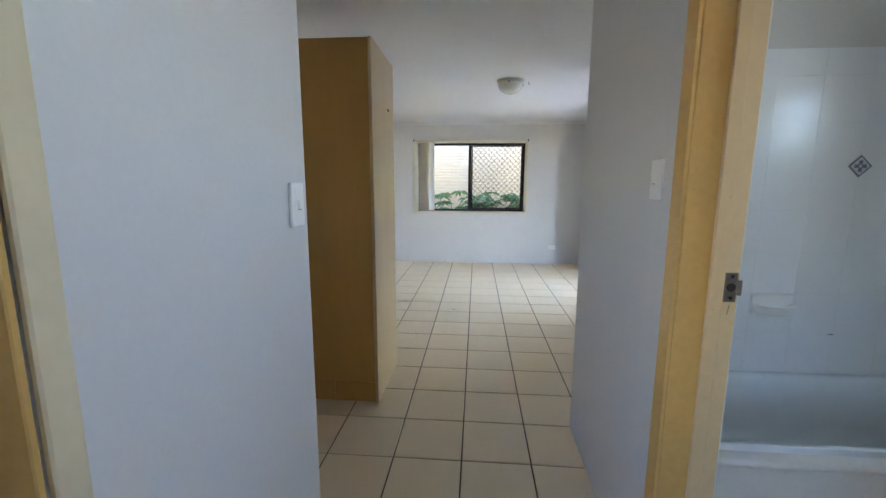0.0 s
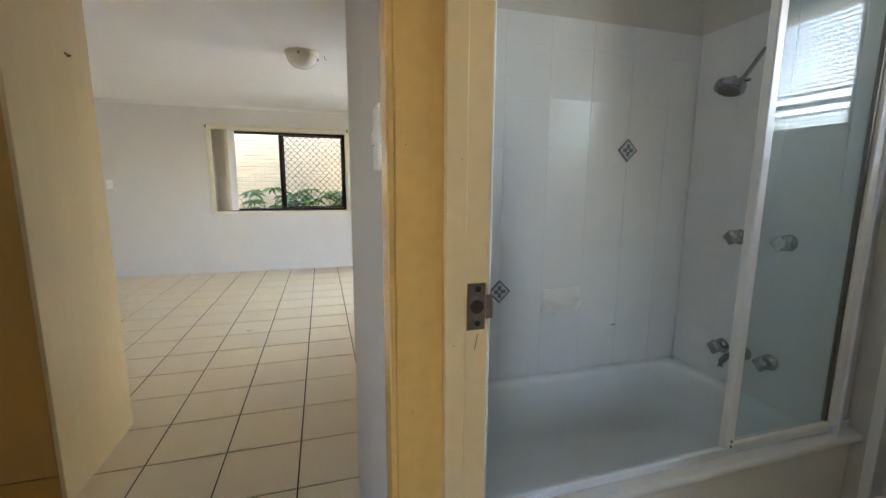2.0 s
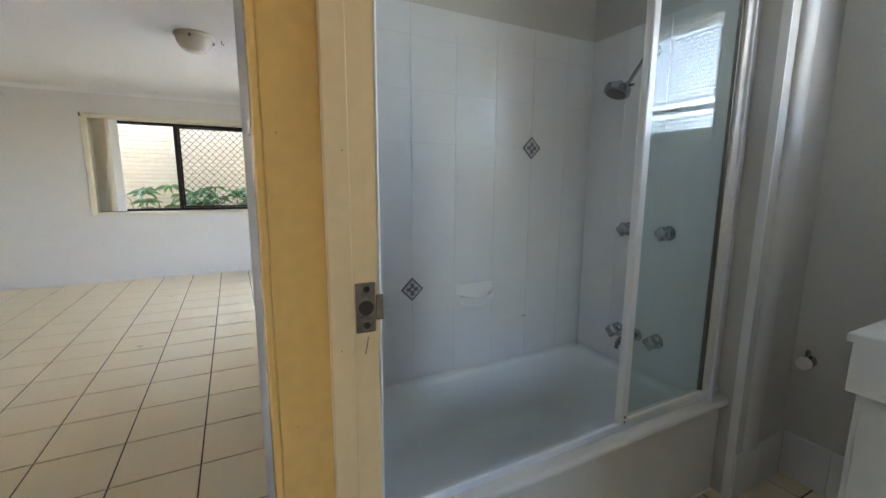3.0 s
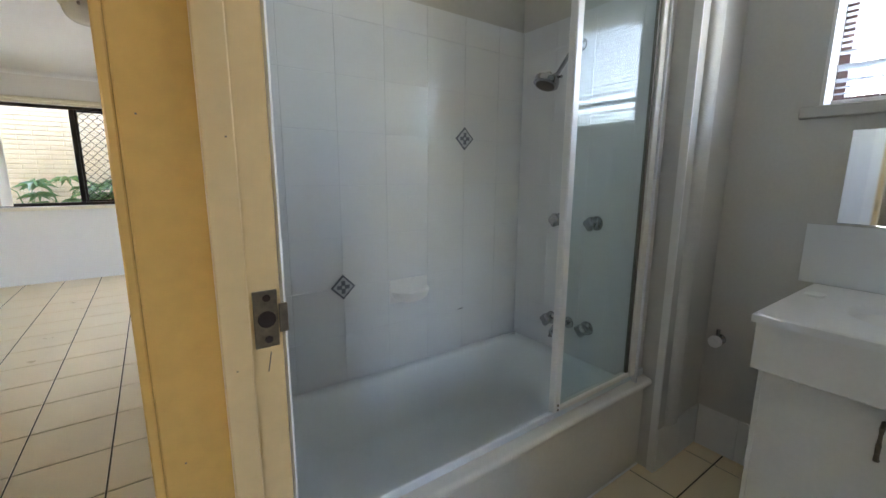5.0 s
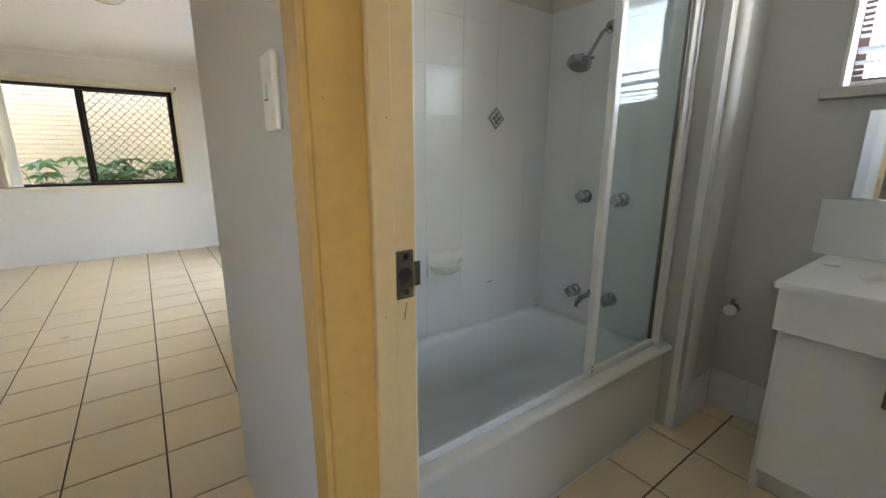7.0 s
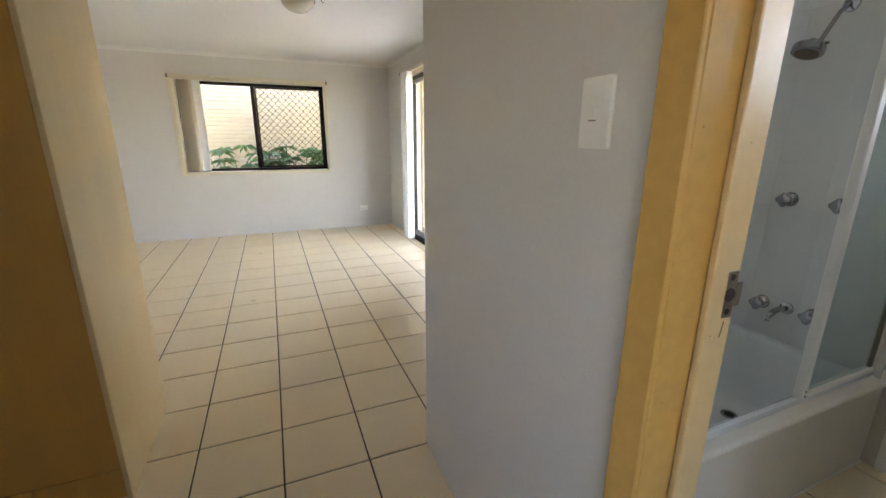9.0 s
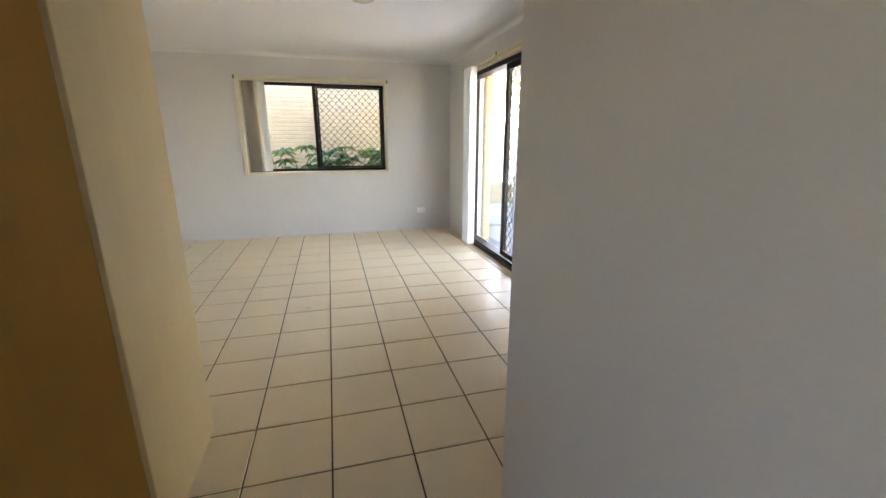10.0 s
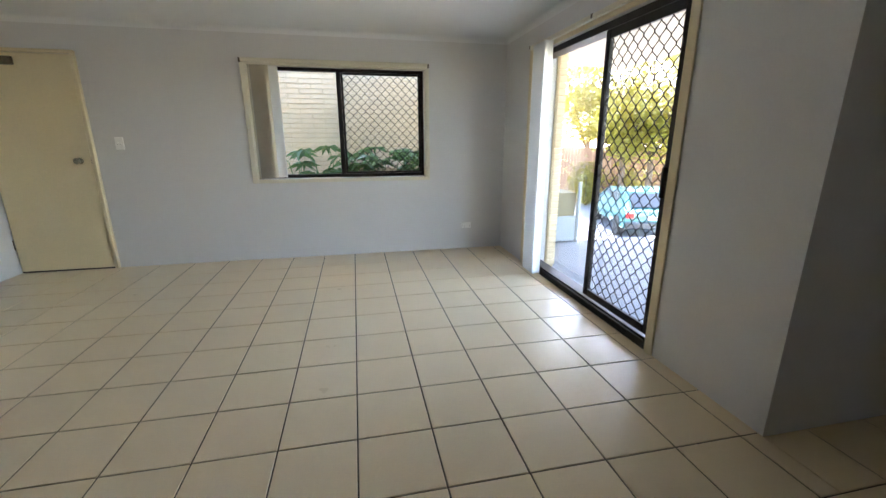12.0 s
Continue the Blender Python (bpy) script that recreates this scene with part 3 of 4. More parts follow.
# ---- bathroom door frame ----
bd = thing("door_3", "open bathroom doorway with yellowed cream gloss frame", "door frame", (0, 0, 0), kind="structure")
part("lining", B(0.5835, 0.733, 1.25, 1.261, 0.0, 2.05, bevel=0.002), M_JAMB, bd)
part("lining", B(0.582, 0.733, 0.419, 0.43, 0.0, 2.05, bevel=0.002), M_JAMB, bd)
part("lining", B(0.582, 0.733, 0.431, 1.249, 2.039, 2.061, bevel=0.002), M_JAMB, bd)
part("door_stop", B(0.657, 0.692, 1.237, 1.249, 0.0, 2.037, bevel=0.002), M_REB, bd, "cream painted stop strip")
part("door_stop", B(0.657, 0.692, 0.431, 0.443, 0.0, 2.037, bevel=0.002), M_REB, bd)
part("door_stop", B(0.657, 0.692, 0.445, 1.235, 2.026, 2.038, bevel=0.002), M_CREAM, bd)
part("rebate_face", B(0.693, 0.732, 1.2475, 1.2495, 0.0, 2.035), M_REB, bd)
for y0, y1 in ((1.2502, 1.31), (0.37, 0.4298)):
    part("architrave", B(0.5725, 0.583, y0, y1, 0.0, 2.11, bevel=0.002), M_JAMB, bd)
    part("architrave", B(0.7345, 0.741, y0 + 0.004, y1, 0.0, 2.11, bevel=0.003), M_WHITE, bd, "white painted trim")
part("architrave", B(0.5725, 0.5815, 0.43, 1.25, 2.052, 2.11, bevel=0.003), M_JAMB, bd)
sk = part("strike_plate", B(0.697, 0.7275, 1.2448, 1.2472, 1.03, 1.108, bevel=0.0008), M_STEEL, bd, "worn steel strike plate")
part("strike_lip", B(0.7285, 0.740, 1.2435, 1.2465, 1.048, 1.088, bevel=0.0008), M_STEEL, sk)
bm = lathe(bmesh.new(), [(0.0115, 0.0), (0.0115, 0.0012)], pose(0.713, 1.2447, 1.069, 90), 14)
part("latch_hole", bm, M_DARK, sk, "dark latch hole")
for z in (1.041, 1.098):
    part("screw", lathe(bmesh.new(), [(0.005, 0.0), (0.005, 0.0012)], pose(0.714, 1.2447, z, 90), 10), M_DARK, sk)
part("scratch", tube(bmesh.new(), [(0.716, 1.2472, 1.022), (0.713, 1.247, 1.005), (0.711, 1.2472, 0.995)], 0.0008, 5), M_EDGE, bd)
for k, (x, z) in enumerate(((0.60, 1.32), (0.682, 1.30), (0.607, 0.90), (0.672, 1.01))):
    yy = 1.2368 if 0.657 < x < 0.692 else 1.2498
    part("paint_chip", lathe(bmesh.new(), [(0.0012, 0), (0.001, 0.0005)], pose(x, yy, z, 90), 7), M_EDGE, bd)

# bedroom doorway on the other side of the hall
ld = thing("door_4", "closed cream hall door in a cream painted frame", "door", (0, 0, 0), kind="structure")
part("architrave", B(XL + 0.002, XL + 0.014, 0.536, 0.578, 0.0, 2.09, bevel=0.003), M_CREAM, ld)
part("lining", B(XL - 0.1, XL + 0.004, 0.524, 0.5345, 0.0, 2.05, bevel=0.002), M_JAMB, ld)
part("door_leaf", B(XL - 0.085, XL - 0.045, -0.285, 0.52, 0.01, 2.04, bevel=0.003), M_DOOR, ld)
part("architrave", B(XL + 0.002, XL + 0.014, -0.345, -0.30, 0.0, 2.09, bevel=0.003), M_CREAM, ld)

# ---- bathroom ----
bath = thing("bathtub", "white enamel built-in bathtub with cream front panel", "bathtub", (0, 0, 0))
TX0, TX1, TY0, TY1, TZ = 0.745, 2.155, 1.515, 2.2, 0.415
bm = bmesh.new()
rings = []


def tub_ring(ix0, ix1, iyf, iyb, z, r, seg=8):
    x0, x1, y0, y1 = TX0 + ix0, TX1 - ix1, TY0 + iyf, TY1 - iyb
    out = []
    for cx, cy, a0 in ((x1 - r, y1 - r, 0), (x0 + r, y1 - r, 90), (x0 + r, y0 + r, 180), (x1 - r, y0 + r, 270)):
        for k in range(seg + 1):
            a = radians(a0 + 90 * k / seg)
            out.append(bm.verts.new((cx + r * math.cos(a), cy + r * math.sin(a), z)))
    return out


for a in ((0, 0, 0, 0, TZ - 0.03, 0.006), (0, 0, 0, 0, TZ - 0.006, 0.006), (0.004, 0.004, 0.004, 0.004, TZ, 0.01), (0.05, 0.045, 0.045, 0.028, TZ, 0.09),
          (0.062, 0.056, 0.055, 0.040, TZ - 0.006, 0.10), (0.072, 0.064, 0.062, 0.050, TZ - 0.022, 0.11), (0.10, 0.075, 0.072, 0.066, 0.30, 0.13), (0.16, 0.10, 0.085, 0.085, 0.18, 0.14),
          (0.20, 0.125, 0.10, 0.105, 0.125, 0.14), (0.26, 0.17, 0.14, 0.145, 0.098, 0.13), (0.34, 0.24, 0.2, 0.2, 0.09, 0.10)):
    rings.append(tub_ring(*a))
for a, b in zip(rings, rings[1:]):
    for k in range(len(a)):
        bm.faces.new((a[k], a[(k + 1) % len(a)], b[(k + 1) % len(a)], b[k]))
bm.faces.new(rings[-1])
part("basin", bm, M_TUB, bath, "glossy white tub basin", True)
part("front_panel", B(TX0, 2.245, 1.512, 1.53, 0.002, 0.377, bevel=0.002), M_TUBF, bath, "cream front panel")
part("panel_bead", B(TX0, 2.244, 1.504, 1.5115, 0.001, 0.009, bevel=0.003), M_WHITE, bath, "white sealant bead along the floor")


def rim_strip(profile, x0, x1):
    """Extrudes a (y, z) outline along x."""
    b = bmesh.new()
    ends = [[b.verts.new((x, y, z)) for y, z in profile] for x in (x0, x1)]
    for k in range(len(profile)):
        q = (k + 1) % len(profile)
        b.faces.new((ends[0][k], ends[0][q], ends[1][q], ends[1][k]))
    b.faces.new(ends[0])
    b.faces.new(list(reversed(ends[1])))
    return b


nose = [(1.496 - 0.016 * math.sin(radians(a)), 0.401 + 0.016 * math.cos(radians(a))) for a in range(0, 181, 20)]
part("rim_lip", rim_strip([(1.538, 0.419), (1.5215, 0.4225)] + nose + [(1.538, 0.379)], TX0, 2.244), M_TUBF, bath, "rounded cream front lip", True)
part("front_rim", rim_strip([(1.5385, 0.4185), (1.5385, 0.446), (1.535, 0.450), (1.525, 0.450), (1.5215, 0.446), (1.5215, 0.424)], TX0, 2.243), M_TUB, bath, "raised white edge strip", True)
dr = part("drain", lathe(bmesh.new(), [(0.034, 0.0), (0.034, 0.003), (0.024, 0.004), (0.022, 0.001)], pose(1.895, 1.845, 0.092), 20), M_CHROME, bath, "chrome plug hole", True)
part("drain_hole", lathe(bmesh.new(), [(0.02, 0.0), (0.02, 0.001)], pose(1.895, 1.845, 0.0945), 16), M_DARK, dr)

for x, y in ((1.72, 1.80), (1.62, 1.75)):
    part("enamel_chip", lathe(bmesh.new(), [(0.004, 0.0), (0.003, 0.0008)], pose(x, y, 0.0905), 8), M_DARK, bath, "small dark enamel chip")

# shower screen
ss = thing("shower_screen", "fixed clear glass bath screen with white aluminium frame", "shower screen", (0, 1.525, 0))
part("front_stile", B(1.655, 1.688, -0.014, 0.014, 0.451, 2.02, bevel=0.004), M_WHITE, ss)
part("wall_channel", B(2.118, 2.157, -0.016, 0.016, 0.451, 2.02, bevel=0.003), M_POWDER, ss, "cream powder-coated wall channel")
part("rubber_seal", B(2.104, 2.1175, -0.006, 0.006, 0.469, 2.0), M_EDGE, ss, "dark seal")
part("bottom_rail", B(1.6885, 2.1175, -0.014, 0.014, 0.451, 0.469, bevel=0.003), M_POWDER, ss)
part("top_rail", B(1.6885, 2.1175, -0.014, 0.014, 2.002, 2.02, bevel=0.003), M_WHITE, ss)
part("pane", B(1.6885, 2.1035, -0.003, 0.003, 0.4695, 2.0015), M_SCREEN, ss, "clear toughened glass").visible_shadow = False
for z in (0.462, 0.479):
    part("rivet", lathe(bmesh.new(), [(0.005, 0), (0.004, 0.002)], pose(1.672, -0.0145, z, 90), 8), M_STEEL, ss)
structure("trim_bath", [(2.2425, 2.2495, 1.4385, 1.468, 0.0, H)], M_WHITE, "white painted corner bead", "trim")
bm = bmesh.new()
arc = [(2.355 - 0.05 * math.cos(radians(a)), 1.4415 - 0.024 * math.sin(radians(a))) for a in range(0, 181, 18)]
caps = [[bm.verts.new((x, y, z)) for x, y in arc] for z in (0.202, H - 0.002)]
for k in range(len(arc)):
    q = (k + 1) % len(arc)
    bm.faces.new((caps[0][k], caps[0][q], caps[1][q], caps[1][k]))
bm.faces.new(caps[0])
bm.faces.new(list(reversed(caps[1])))
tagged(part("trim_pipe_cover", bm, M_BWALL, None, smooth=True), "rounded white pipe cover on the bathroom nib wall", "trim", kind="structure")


def tap(name, label, at, size=1.0):
    """Chrome star-handled tap on the shower wall, pointing to -x."""
    th = thing(name, label, "tap", at, "shower taps")
    m = pose(0, 0, 0, 0, -90, 0)
    part("flange", lathe(bmesh.new(), [(0.032, 0), (0.031, 0.005), (0.02, 0.014), (0.013, 0.018), (0.013, 0.03)], m, 20), M_CHROME, th, smooth=True)
    bm = bmesh.new()
    seg = 32
    rings = []
    for h, r in ((0.03, 0.016), (0.034, 0.026), (0.052, 0.028), (0.06, 0.02), (0.062, 0.008)):
        rings.append([bm.verts.new(m @ Vector(((r + (0.004 * math.cos(4 * a) if r > 0.015 else 0)) * math.cos(a), (r + (0.004 * math.cos(4 * a) if r > 0.015 else 0)) * math.sin(a), h))) for a in [2 * math.pi * k / seg for k in range(seg)]])
    for a, b in zip(rings, rings[1:]):
        for k in range(seg):
            bm.faces.new((a[k], a[(k + 1) % seg], b[(k + 1) % seg], b[k]))
    bm.faces.new(rings[-1])
    bm.faces.new(list(reversed(rings[0])))
    part("handle", bm, M_CHROME, th, smooth=True)
    return th


WS = 2.150
first = tap("shower_tap", "chrome lobed tap on the tiled shower wall", (WS, 1.925, 1.055))
for y, z in ((1.735, 1.055), (1.945, 0.57), (1.745, 0.578)):
    copy_thing(first, pose(WS, y, z))
spt = thing("bath_spout", "short chrome bath spout", "spout", (WS, 1.845, 0.575))
part("flange", lathe(bmesh.new(), [(0.028, 0), (0.027, 0.006), (0.014, 0.012)], pose(0, 0, 0, 0, -90, 0), 20), M_CHROME, spt, smooth=True)
part("spout", tube(bmesh.new(), [(-0.012, 0, 0), (-0.06, 0, 0.004), (-0.10, 0, -0.002), (-0.125, 0, -0.02), (-0.13, 0, -0.04)], [0.012, 0.013, 0.013, 0.012, 0.011], 14), M_CHROME, spt, smooth=True)
sh = thing("shower_rose", "chrome shower rose on an angled arm", "shower head", (WS, 1.868, 1.80))
part("wall_flange", lathe(bmesh.new(), [(0.028, 0), (0.026, 0.006), (0.012, 0.012)], pose(0, 0, 0, 0, -90, 0), 20), M_CHROME, sh, smooth=True)
part("arm", tube(bmesh.new(), [(-0.01, 0, 0), (-0.06, 0, -0.03), (-0.14, 0, -0.13), (-0.155, 0, -0.15)], 0.008, 12), M_CHROME, sh, smooth=True)
m = Matrix.Translation((-0.165, 0, -0.158)) @ pose(0, 0, 0, 0, 22, 0)
rose = part("rose", lathe(bmesh.new(), [(0.010, 0.020), (0.014, 0.012), (0.017, 0.004), (0.040, -0.002), (0.049, -0.008), (0.051, -0.016), (0.050, -0.032), (0.045, -0.036), (0.038, -0.037)], m @ pose(-0.034, 0, -0.012), 32), M_CHROME, sh, smooth=True)
part("spray_face", lathe(bmesh.new(), [(0.038, -0.0375), (0.034, -0.0395)], m @ pose(-0.034, 0, -0.012), 24), M_EDGE, rose, "dark perforated face")
part("ball_joint", lathe(bmesh.new(), [(0.008, -0.015), (0.015, -0.008), (0.016, 0.004), (0.012, 0.014)], Matrix.Translation((-0.158, 0, -0.152)) @ pose(0, 0, 0, 0, 35, 0), 16), M_CHROME, sh, smooth=True)
part("joint_screw", lathe(bmesh.new(), [(0.005, 0.0), (0.006, 0.022)], Matrix.Translation((-0.158, -0.012, -0.152)) @ pose(0, 0, 0, 90, 0, 0), 10), M_CHROME, sh, smooth=True)

# soap holder and small bits on the back wall
so = thing("soap_holder", "white ceramic soap holder on the tiled wall", "soap dish", (1.488, YB - 0.002, 0.76))
part("back_plate", B(-0.095, 0.095, -0.012, -0.0005, -0.05, 0.052, bevel=0.004, seg=2), M_WHITE, so, smooth=True)
bm = bmesh.new()
rings = []
for z, s in ((-0.048, 0.45), (-0.04, 0.72), (-0.02, 0.95), (0.004, 1.05), (0.01, 1.0), (0.004, 0.9), (-0.012, 0.75)):
    r = []
    for k in range(17):
        a = math.pi + math.pi * k / 16
        r.append(bm.verts.new((0.088 * s * math.cos(a), -0.0125 + 0.07 * s * math.sin(a), z)))
    rings.append(r)
for a, b in zip(rings, rings[1:]):
    for k in range(16):
        bm.faces.new((a[k], a[k + 1], b[k + 1], b[k]))
bm.faces.new(rings[0])
bm.faces.new(rings[-1])
part("dish", bm, M_WHITE, so, smooth=True)


def diamond(at):
    th = thing("decorative_tile", "small grey diamond inset tile with floral pattern", "tile", at, "diamond inset tiles")
    m = pose(0, 0, 0, 0, 45, 0)
    for nm, mat, s, y0, y1 in (("border", M_DECO, 0.036, -0.004, -0.0005), ("field", M_DECOL, 0.029, -0.0048, -0.0041)):
        bm = B(-s, s, y0, y1, -s, s, bevel=0.0008)
        bmesh.ops.transform(bm, matrix=m, verts=bm.verts)
        part(nm, bm, mat, th)
    for a in range(4):
        bm = B(-0.008, 0.008, -0.0056, -0.0049, 0.006, 0.026, bevel=0.0006)
        bmesh.ops.transform(bm, matrix=pose(0, 0, 0, 0, 90 * a, 0), verts=bm.verts)
        part("petal", bm, M_DECO, th)
    return th


dd = diamond((1.187, YB - 0.006, 0.817))
copy_thing(dd, pose(1.787, YB - 0.006, 1.418))

ck = thing("grout_crack", "short dark crack in the grout of the tiled wall", "crack", (1.78, YB - 0.0022, 0.6145))
part("crack", tube(bmesh.new(), [(-0.014, -0.0005, -0.001), (-0.003, -0.001, 0.0), (0.006, -0.001, 0.0005), (0.014, -0.0005, 0.0015)], [0.0006, 0.0014, 0.0018, 0.0008], 6), M_DARK, ck)

sk2 = thing("tile_skirting", "pale tiled skirting around the bathroom wall foot", "skirting")
for k in range(2):
    x0 = 2.252 + 0.185 * k
    part("tile", B(x0, min(x0 + 0.183, XB - 0.009), 1.434, 1.4405, 0.002, 0.2, bevel=0.001), M_WHITE, sk2)
    part("tile", B(XB - 0.008, XB - 0.0015, 1.104 + 0.168 * k, 1.27 + 0.162 * k, 0.002, 0.2, bevel=0.001), M_WHITE, sk2)

# vanity
va = thing("vanity_unit", "white melamine bathroom vanity cabinet with drawer fascia", "vanity", (0, 0, 0))
VY0, VY1 = 0.30, 1.10
part("side_panel", B(2.13, XB - 0.003, VY1 - 0.018, VY1, 0.002, 0.834, bevel=0.001), M_VAN, va)
part("carcass", B(2.14, XB - 0.003, VY0, VY1 - 0.019, 0.11, 0.834), M_VAN, va)
part("kickboard", B(2.18, 2.19, VY0, VY1 - 0.019, 0.002, 0.108), M_VAN, va)
part("fascia", B(2.03, 2.138, VY0, VY1 - 0.004, 0.69, 0.834, bevel=0.002), M_VAN, va)
for y0, y1, hy in ((0.70, 1.083, 0.815), (VY0 + 0.003, 0.697, 0.62)):
    d = part("door", B(2.112, 2.1295, y0, y1, 0.115, 0.682, bevel=0.002), M_VAN, va)
    part("handle", tube(bmesh.new(), [(2.111, hy, 0.625), (2.088, hy, 0.615), (2.084, hy, 0.57), (2.088, hy, 0.525), (2.111, hy, 0.515)], 0.006, 8), M_STEEL, d, "brushed metal bow handle", True)
vt = thing("vanity_basin", "white moulded vanity top with oval basin", "basin", (0, 0, 0))
bm = bmesh.new()
seg = 40
cx, cy = 2.315, 0.70
outer = []
inner_rings = []
for k in range(seg):
    a = 2 * math.pi * k / seg
    dx, dy = math.cos(a), math.sin(a)
    s = min((0.30 if dx < 0 else XB - 0.004 - cx) / max(abs(dx), 1e-6), 0.405 / max(abs(dy), 1e-6))
    outer.append((cx + dx * s, cy + dy * s))
# square corners of the slab
for q, (px, py) in enumerate(((cx - 0.30, cy - 0.405), (cx - 0.30, cy + 0.405), (XB - 0.004, cy - 0.405), (XB - 0.004, cy + 0.405))):
    k = min(range(seg), key=lambda i: (outer[i][0] - px) ** 2 + (outer[i][1] - py) ** 2)
    outer[k] = (px, py)
rings = [[bm.verts.new((x, y, 0.836)) for x, y in outer], [bm.verts.new((x, y, 0.858)) for x, y in outer],
         [bm.verts.new((cx + (x - cx) * 0.985, cy + (y - cy) * 0.99, 0.862)) for x, y in outer]]
for rx, ry, z in ((0.195, 0.262, 0.862), (0.189, 0.256, 0.858), (0.183, 0.249, 0.845), (0.165, 0.225, 0.78), (0.11, 0.16, 0.735), (0.03, 0.04, 0.726)):
    rings.append([bm.verts.new((cx + rx * math.cos(2 * math.pi * k / seg), cy + ry * math.sin(2 * math.pi * k / seg), z)) for k in range(seg)])
for a, b in zip(rings, rings[1:]):
    for k in range(seg):
        bm.faces.new((a[k], a[(k + 1) % seg], b[(k + 1) % seg], b[k]))
bm.faces.new(rings[-1])
part("top", bm, M_WHITE, vt, smooth=True)
part("basin_waste", lathe(bmesh.new(), [(0.022, 0.728), (0.022, 0.733), (0.015, 0.733)], pose(cx, cy, 0), 16), M_CHROME, vt)
bt2 = thing("basin_mixer", "chrome basin tap set", "tap", (2.53, 0.70, 0.863))
part("body", lathe(bmesh.new(), [(0.024, 0), (0.022, 0.01), (0.018, 0.03), (0.018, 0.08), (0.012, 0.1)], None, 18), M_CHROME, bt2, smooth=True)
part("spout", tube(bmesh.new(), [(-0.01, 0, 0.07), (-0.07, 0, 0.085), (-0.12, 0, 0.075), (-0.125, 0, 0.06)], 0.010, 12), M_CHROME, bt2, smooth=True)
sbm = thing("soap_rest", "small pale soap rest on the vanity top", "soap rest", (2.40, 1.05, 0.8625))
part("disc", lathe(bmesh.new(), [(0.026, 0), (0.03, 0.004), (0.027, 0.008), (0.02, 0.007)], None, 20), M_PLAST, sbm, smooth=True)

# splashback, mirror and window on the east wall
spb = thing("splashback", "white tiled splashback behind the vanity", "splashback", (0, 0, 0))
for k in range(3):
    part("tile", B(XB - 0.010, XB - 0.002, 1.150 - 0.4 * (k + 1) + 0.0015, 1.150 - 0.4 * k, 0.8635, 1.085, bevel=0.001), M_WTILE, spb)
mi = thing("mirror_cabinet", "frameless shallow mirror cabinet above the vanity", "mirror", (XB, 0.68, 1.25))
part("backing", B(-0.010, -0.002, -0.385, 0.385, -0.155, 0.165), M_WHITE, mi)
part("mirror_glass", B(-0.016, -0.0105, -0.39, 0.39, -0.158, 0.168, bevel=0.003), M_MIRROR, mi, "silvered mirror face")
bw = thing("window_2", "small bathroom window with white venetian blind and cream sill", "window", (XB, 0, 0), kind="structure")
BY0, BY1, BZ0, BZ1 = 0.10, 1.175, 1.512, 2.09
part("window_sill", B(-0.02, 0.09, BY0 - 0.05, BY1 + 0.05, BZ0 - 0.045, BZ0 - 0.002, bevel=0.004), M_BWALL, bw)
part("reveal", B(0.0, 0.16, BY1 - 0.012, BY1 - 0.001, BZ0, BZ1), M_WHITE, bw)
part("reveal", B(0.0, 0.16, BY0 + 0.001, BY0 + 0.012, BZ0, BZ1), M_WHITE, bw)
for y0, y1, z0, z1 in ((BY0 + 0.013, BY0 + 0.045, BZ0 + 0.002, BZ1 - 0.002), (BY1 - 0.045, BY1 - 0.013, BZ0 + 0.002, BZ1 - 0.002), (BY0 + 0.045, BY1 - 0.045, BZ0 + 0.002, BZ0 + 0.035), (BY0 + 0.045, BY1 - 0.045, BZ1 - 0.035, BZ1 - 0.002), (0.62, 0.65, BZ0 + 0.035, BZ1 - 0.035)):
    part("window_frame", B(0.10, 0.15, y0, y1, z0, z1, bevel=0.003), M_BROWNF, bw)
part("pane", B(0.123, 0.127, BY0 + 0.045, 0.62, BZ0 + 0.035, BZ1 - 0.035), M_GLASS, bw).visible_shadow = False
part("pane", B(0.123, 0.127, 0.65, BY1 - 0.045, BZ0 + 0.035, BZ1 - 0.035), M_GLASS, bw).visible_shadow = False
vb = thing("venetian_blind", "white aluminium venetian blind, slats half open", "blind", (XB + 0.055, 0, 0))
part("headrail", B(-0.016, 0.016, BY0 + 0.02, BY1 - 0.02, BZ1 - 0.03, BZ1 - 0.003), M_WHITE, vb)
slat_bm = bmesh.new()
crown = [(-0.0125 + 0.0125 * k / 3, 0.0028 * (1 - ((k - 3) / 3) ** 2)) for k in range(7)]
ends = [[slat_bm.verts.new((u, y, w + d)) for u, w, d in [(u, w, 0.0004) for u, w in crown] + [(u, w, -0.0004) for u, w in reversed(crown)]] for y in (BY0 + 0.022, BY1 - 0.022)]
for k in range(14):
    q = (k + 1) % 14
    slat_bm.faces.new((ends[0][k], ends[0][q], ends[1][q], ends[1][k]))
for k in range(6):
    for e in ends:
        slat_bm.faces.new((e[k], e[k + 1], e[12 - k], e[13 - k]))
slat_me = finish(slat_bm, "slat", M_SLAT)
rnd = random.Random(4)
for k in range(25):
    ob = new("slat", slat_me)
    ob.parent = vb
    low = k > 17
    ob.matrix_local = pose(0, 0, BZ1 - 0.045 - 0.0205 * k, (rnd.uniform(-1.2, 1.2) if low else 0), (16 + rnd.uniform(-18, 18) if low else 9 + rnd.uniform(-2, 2)), 0)
part("bottom_rail", B(-0.012, 0.012, BY0 + 0.022, BY1 - 0.022, BZ0 + 0.006, BZ0 + 0.018, bevel=0.002), M_WHITE, vb)
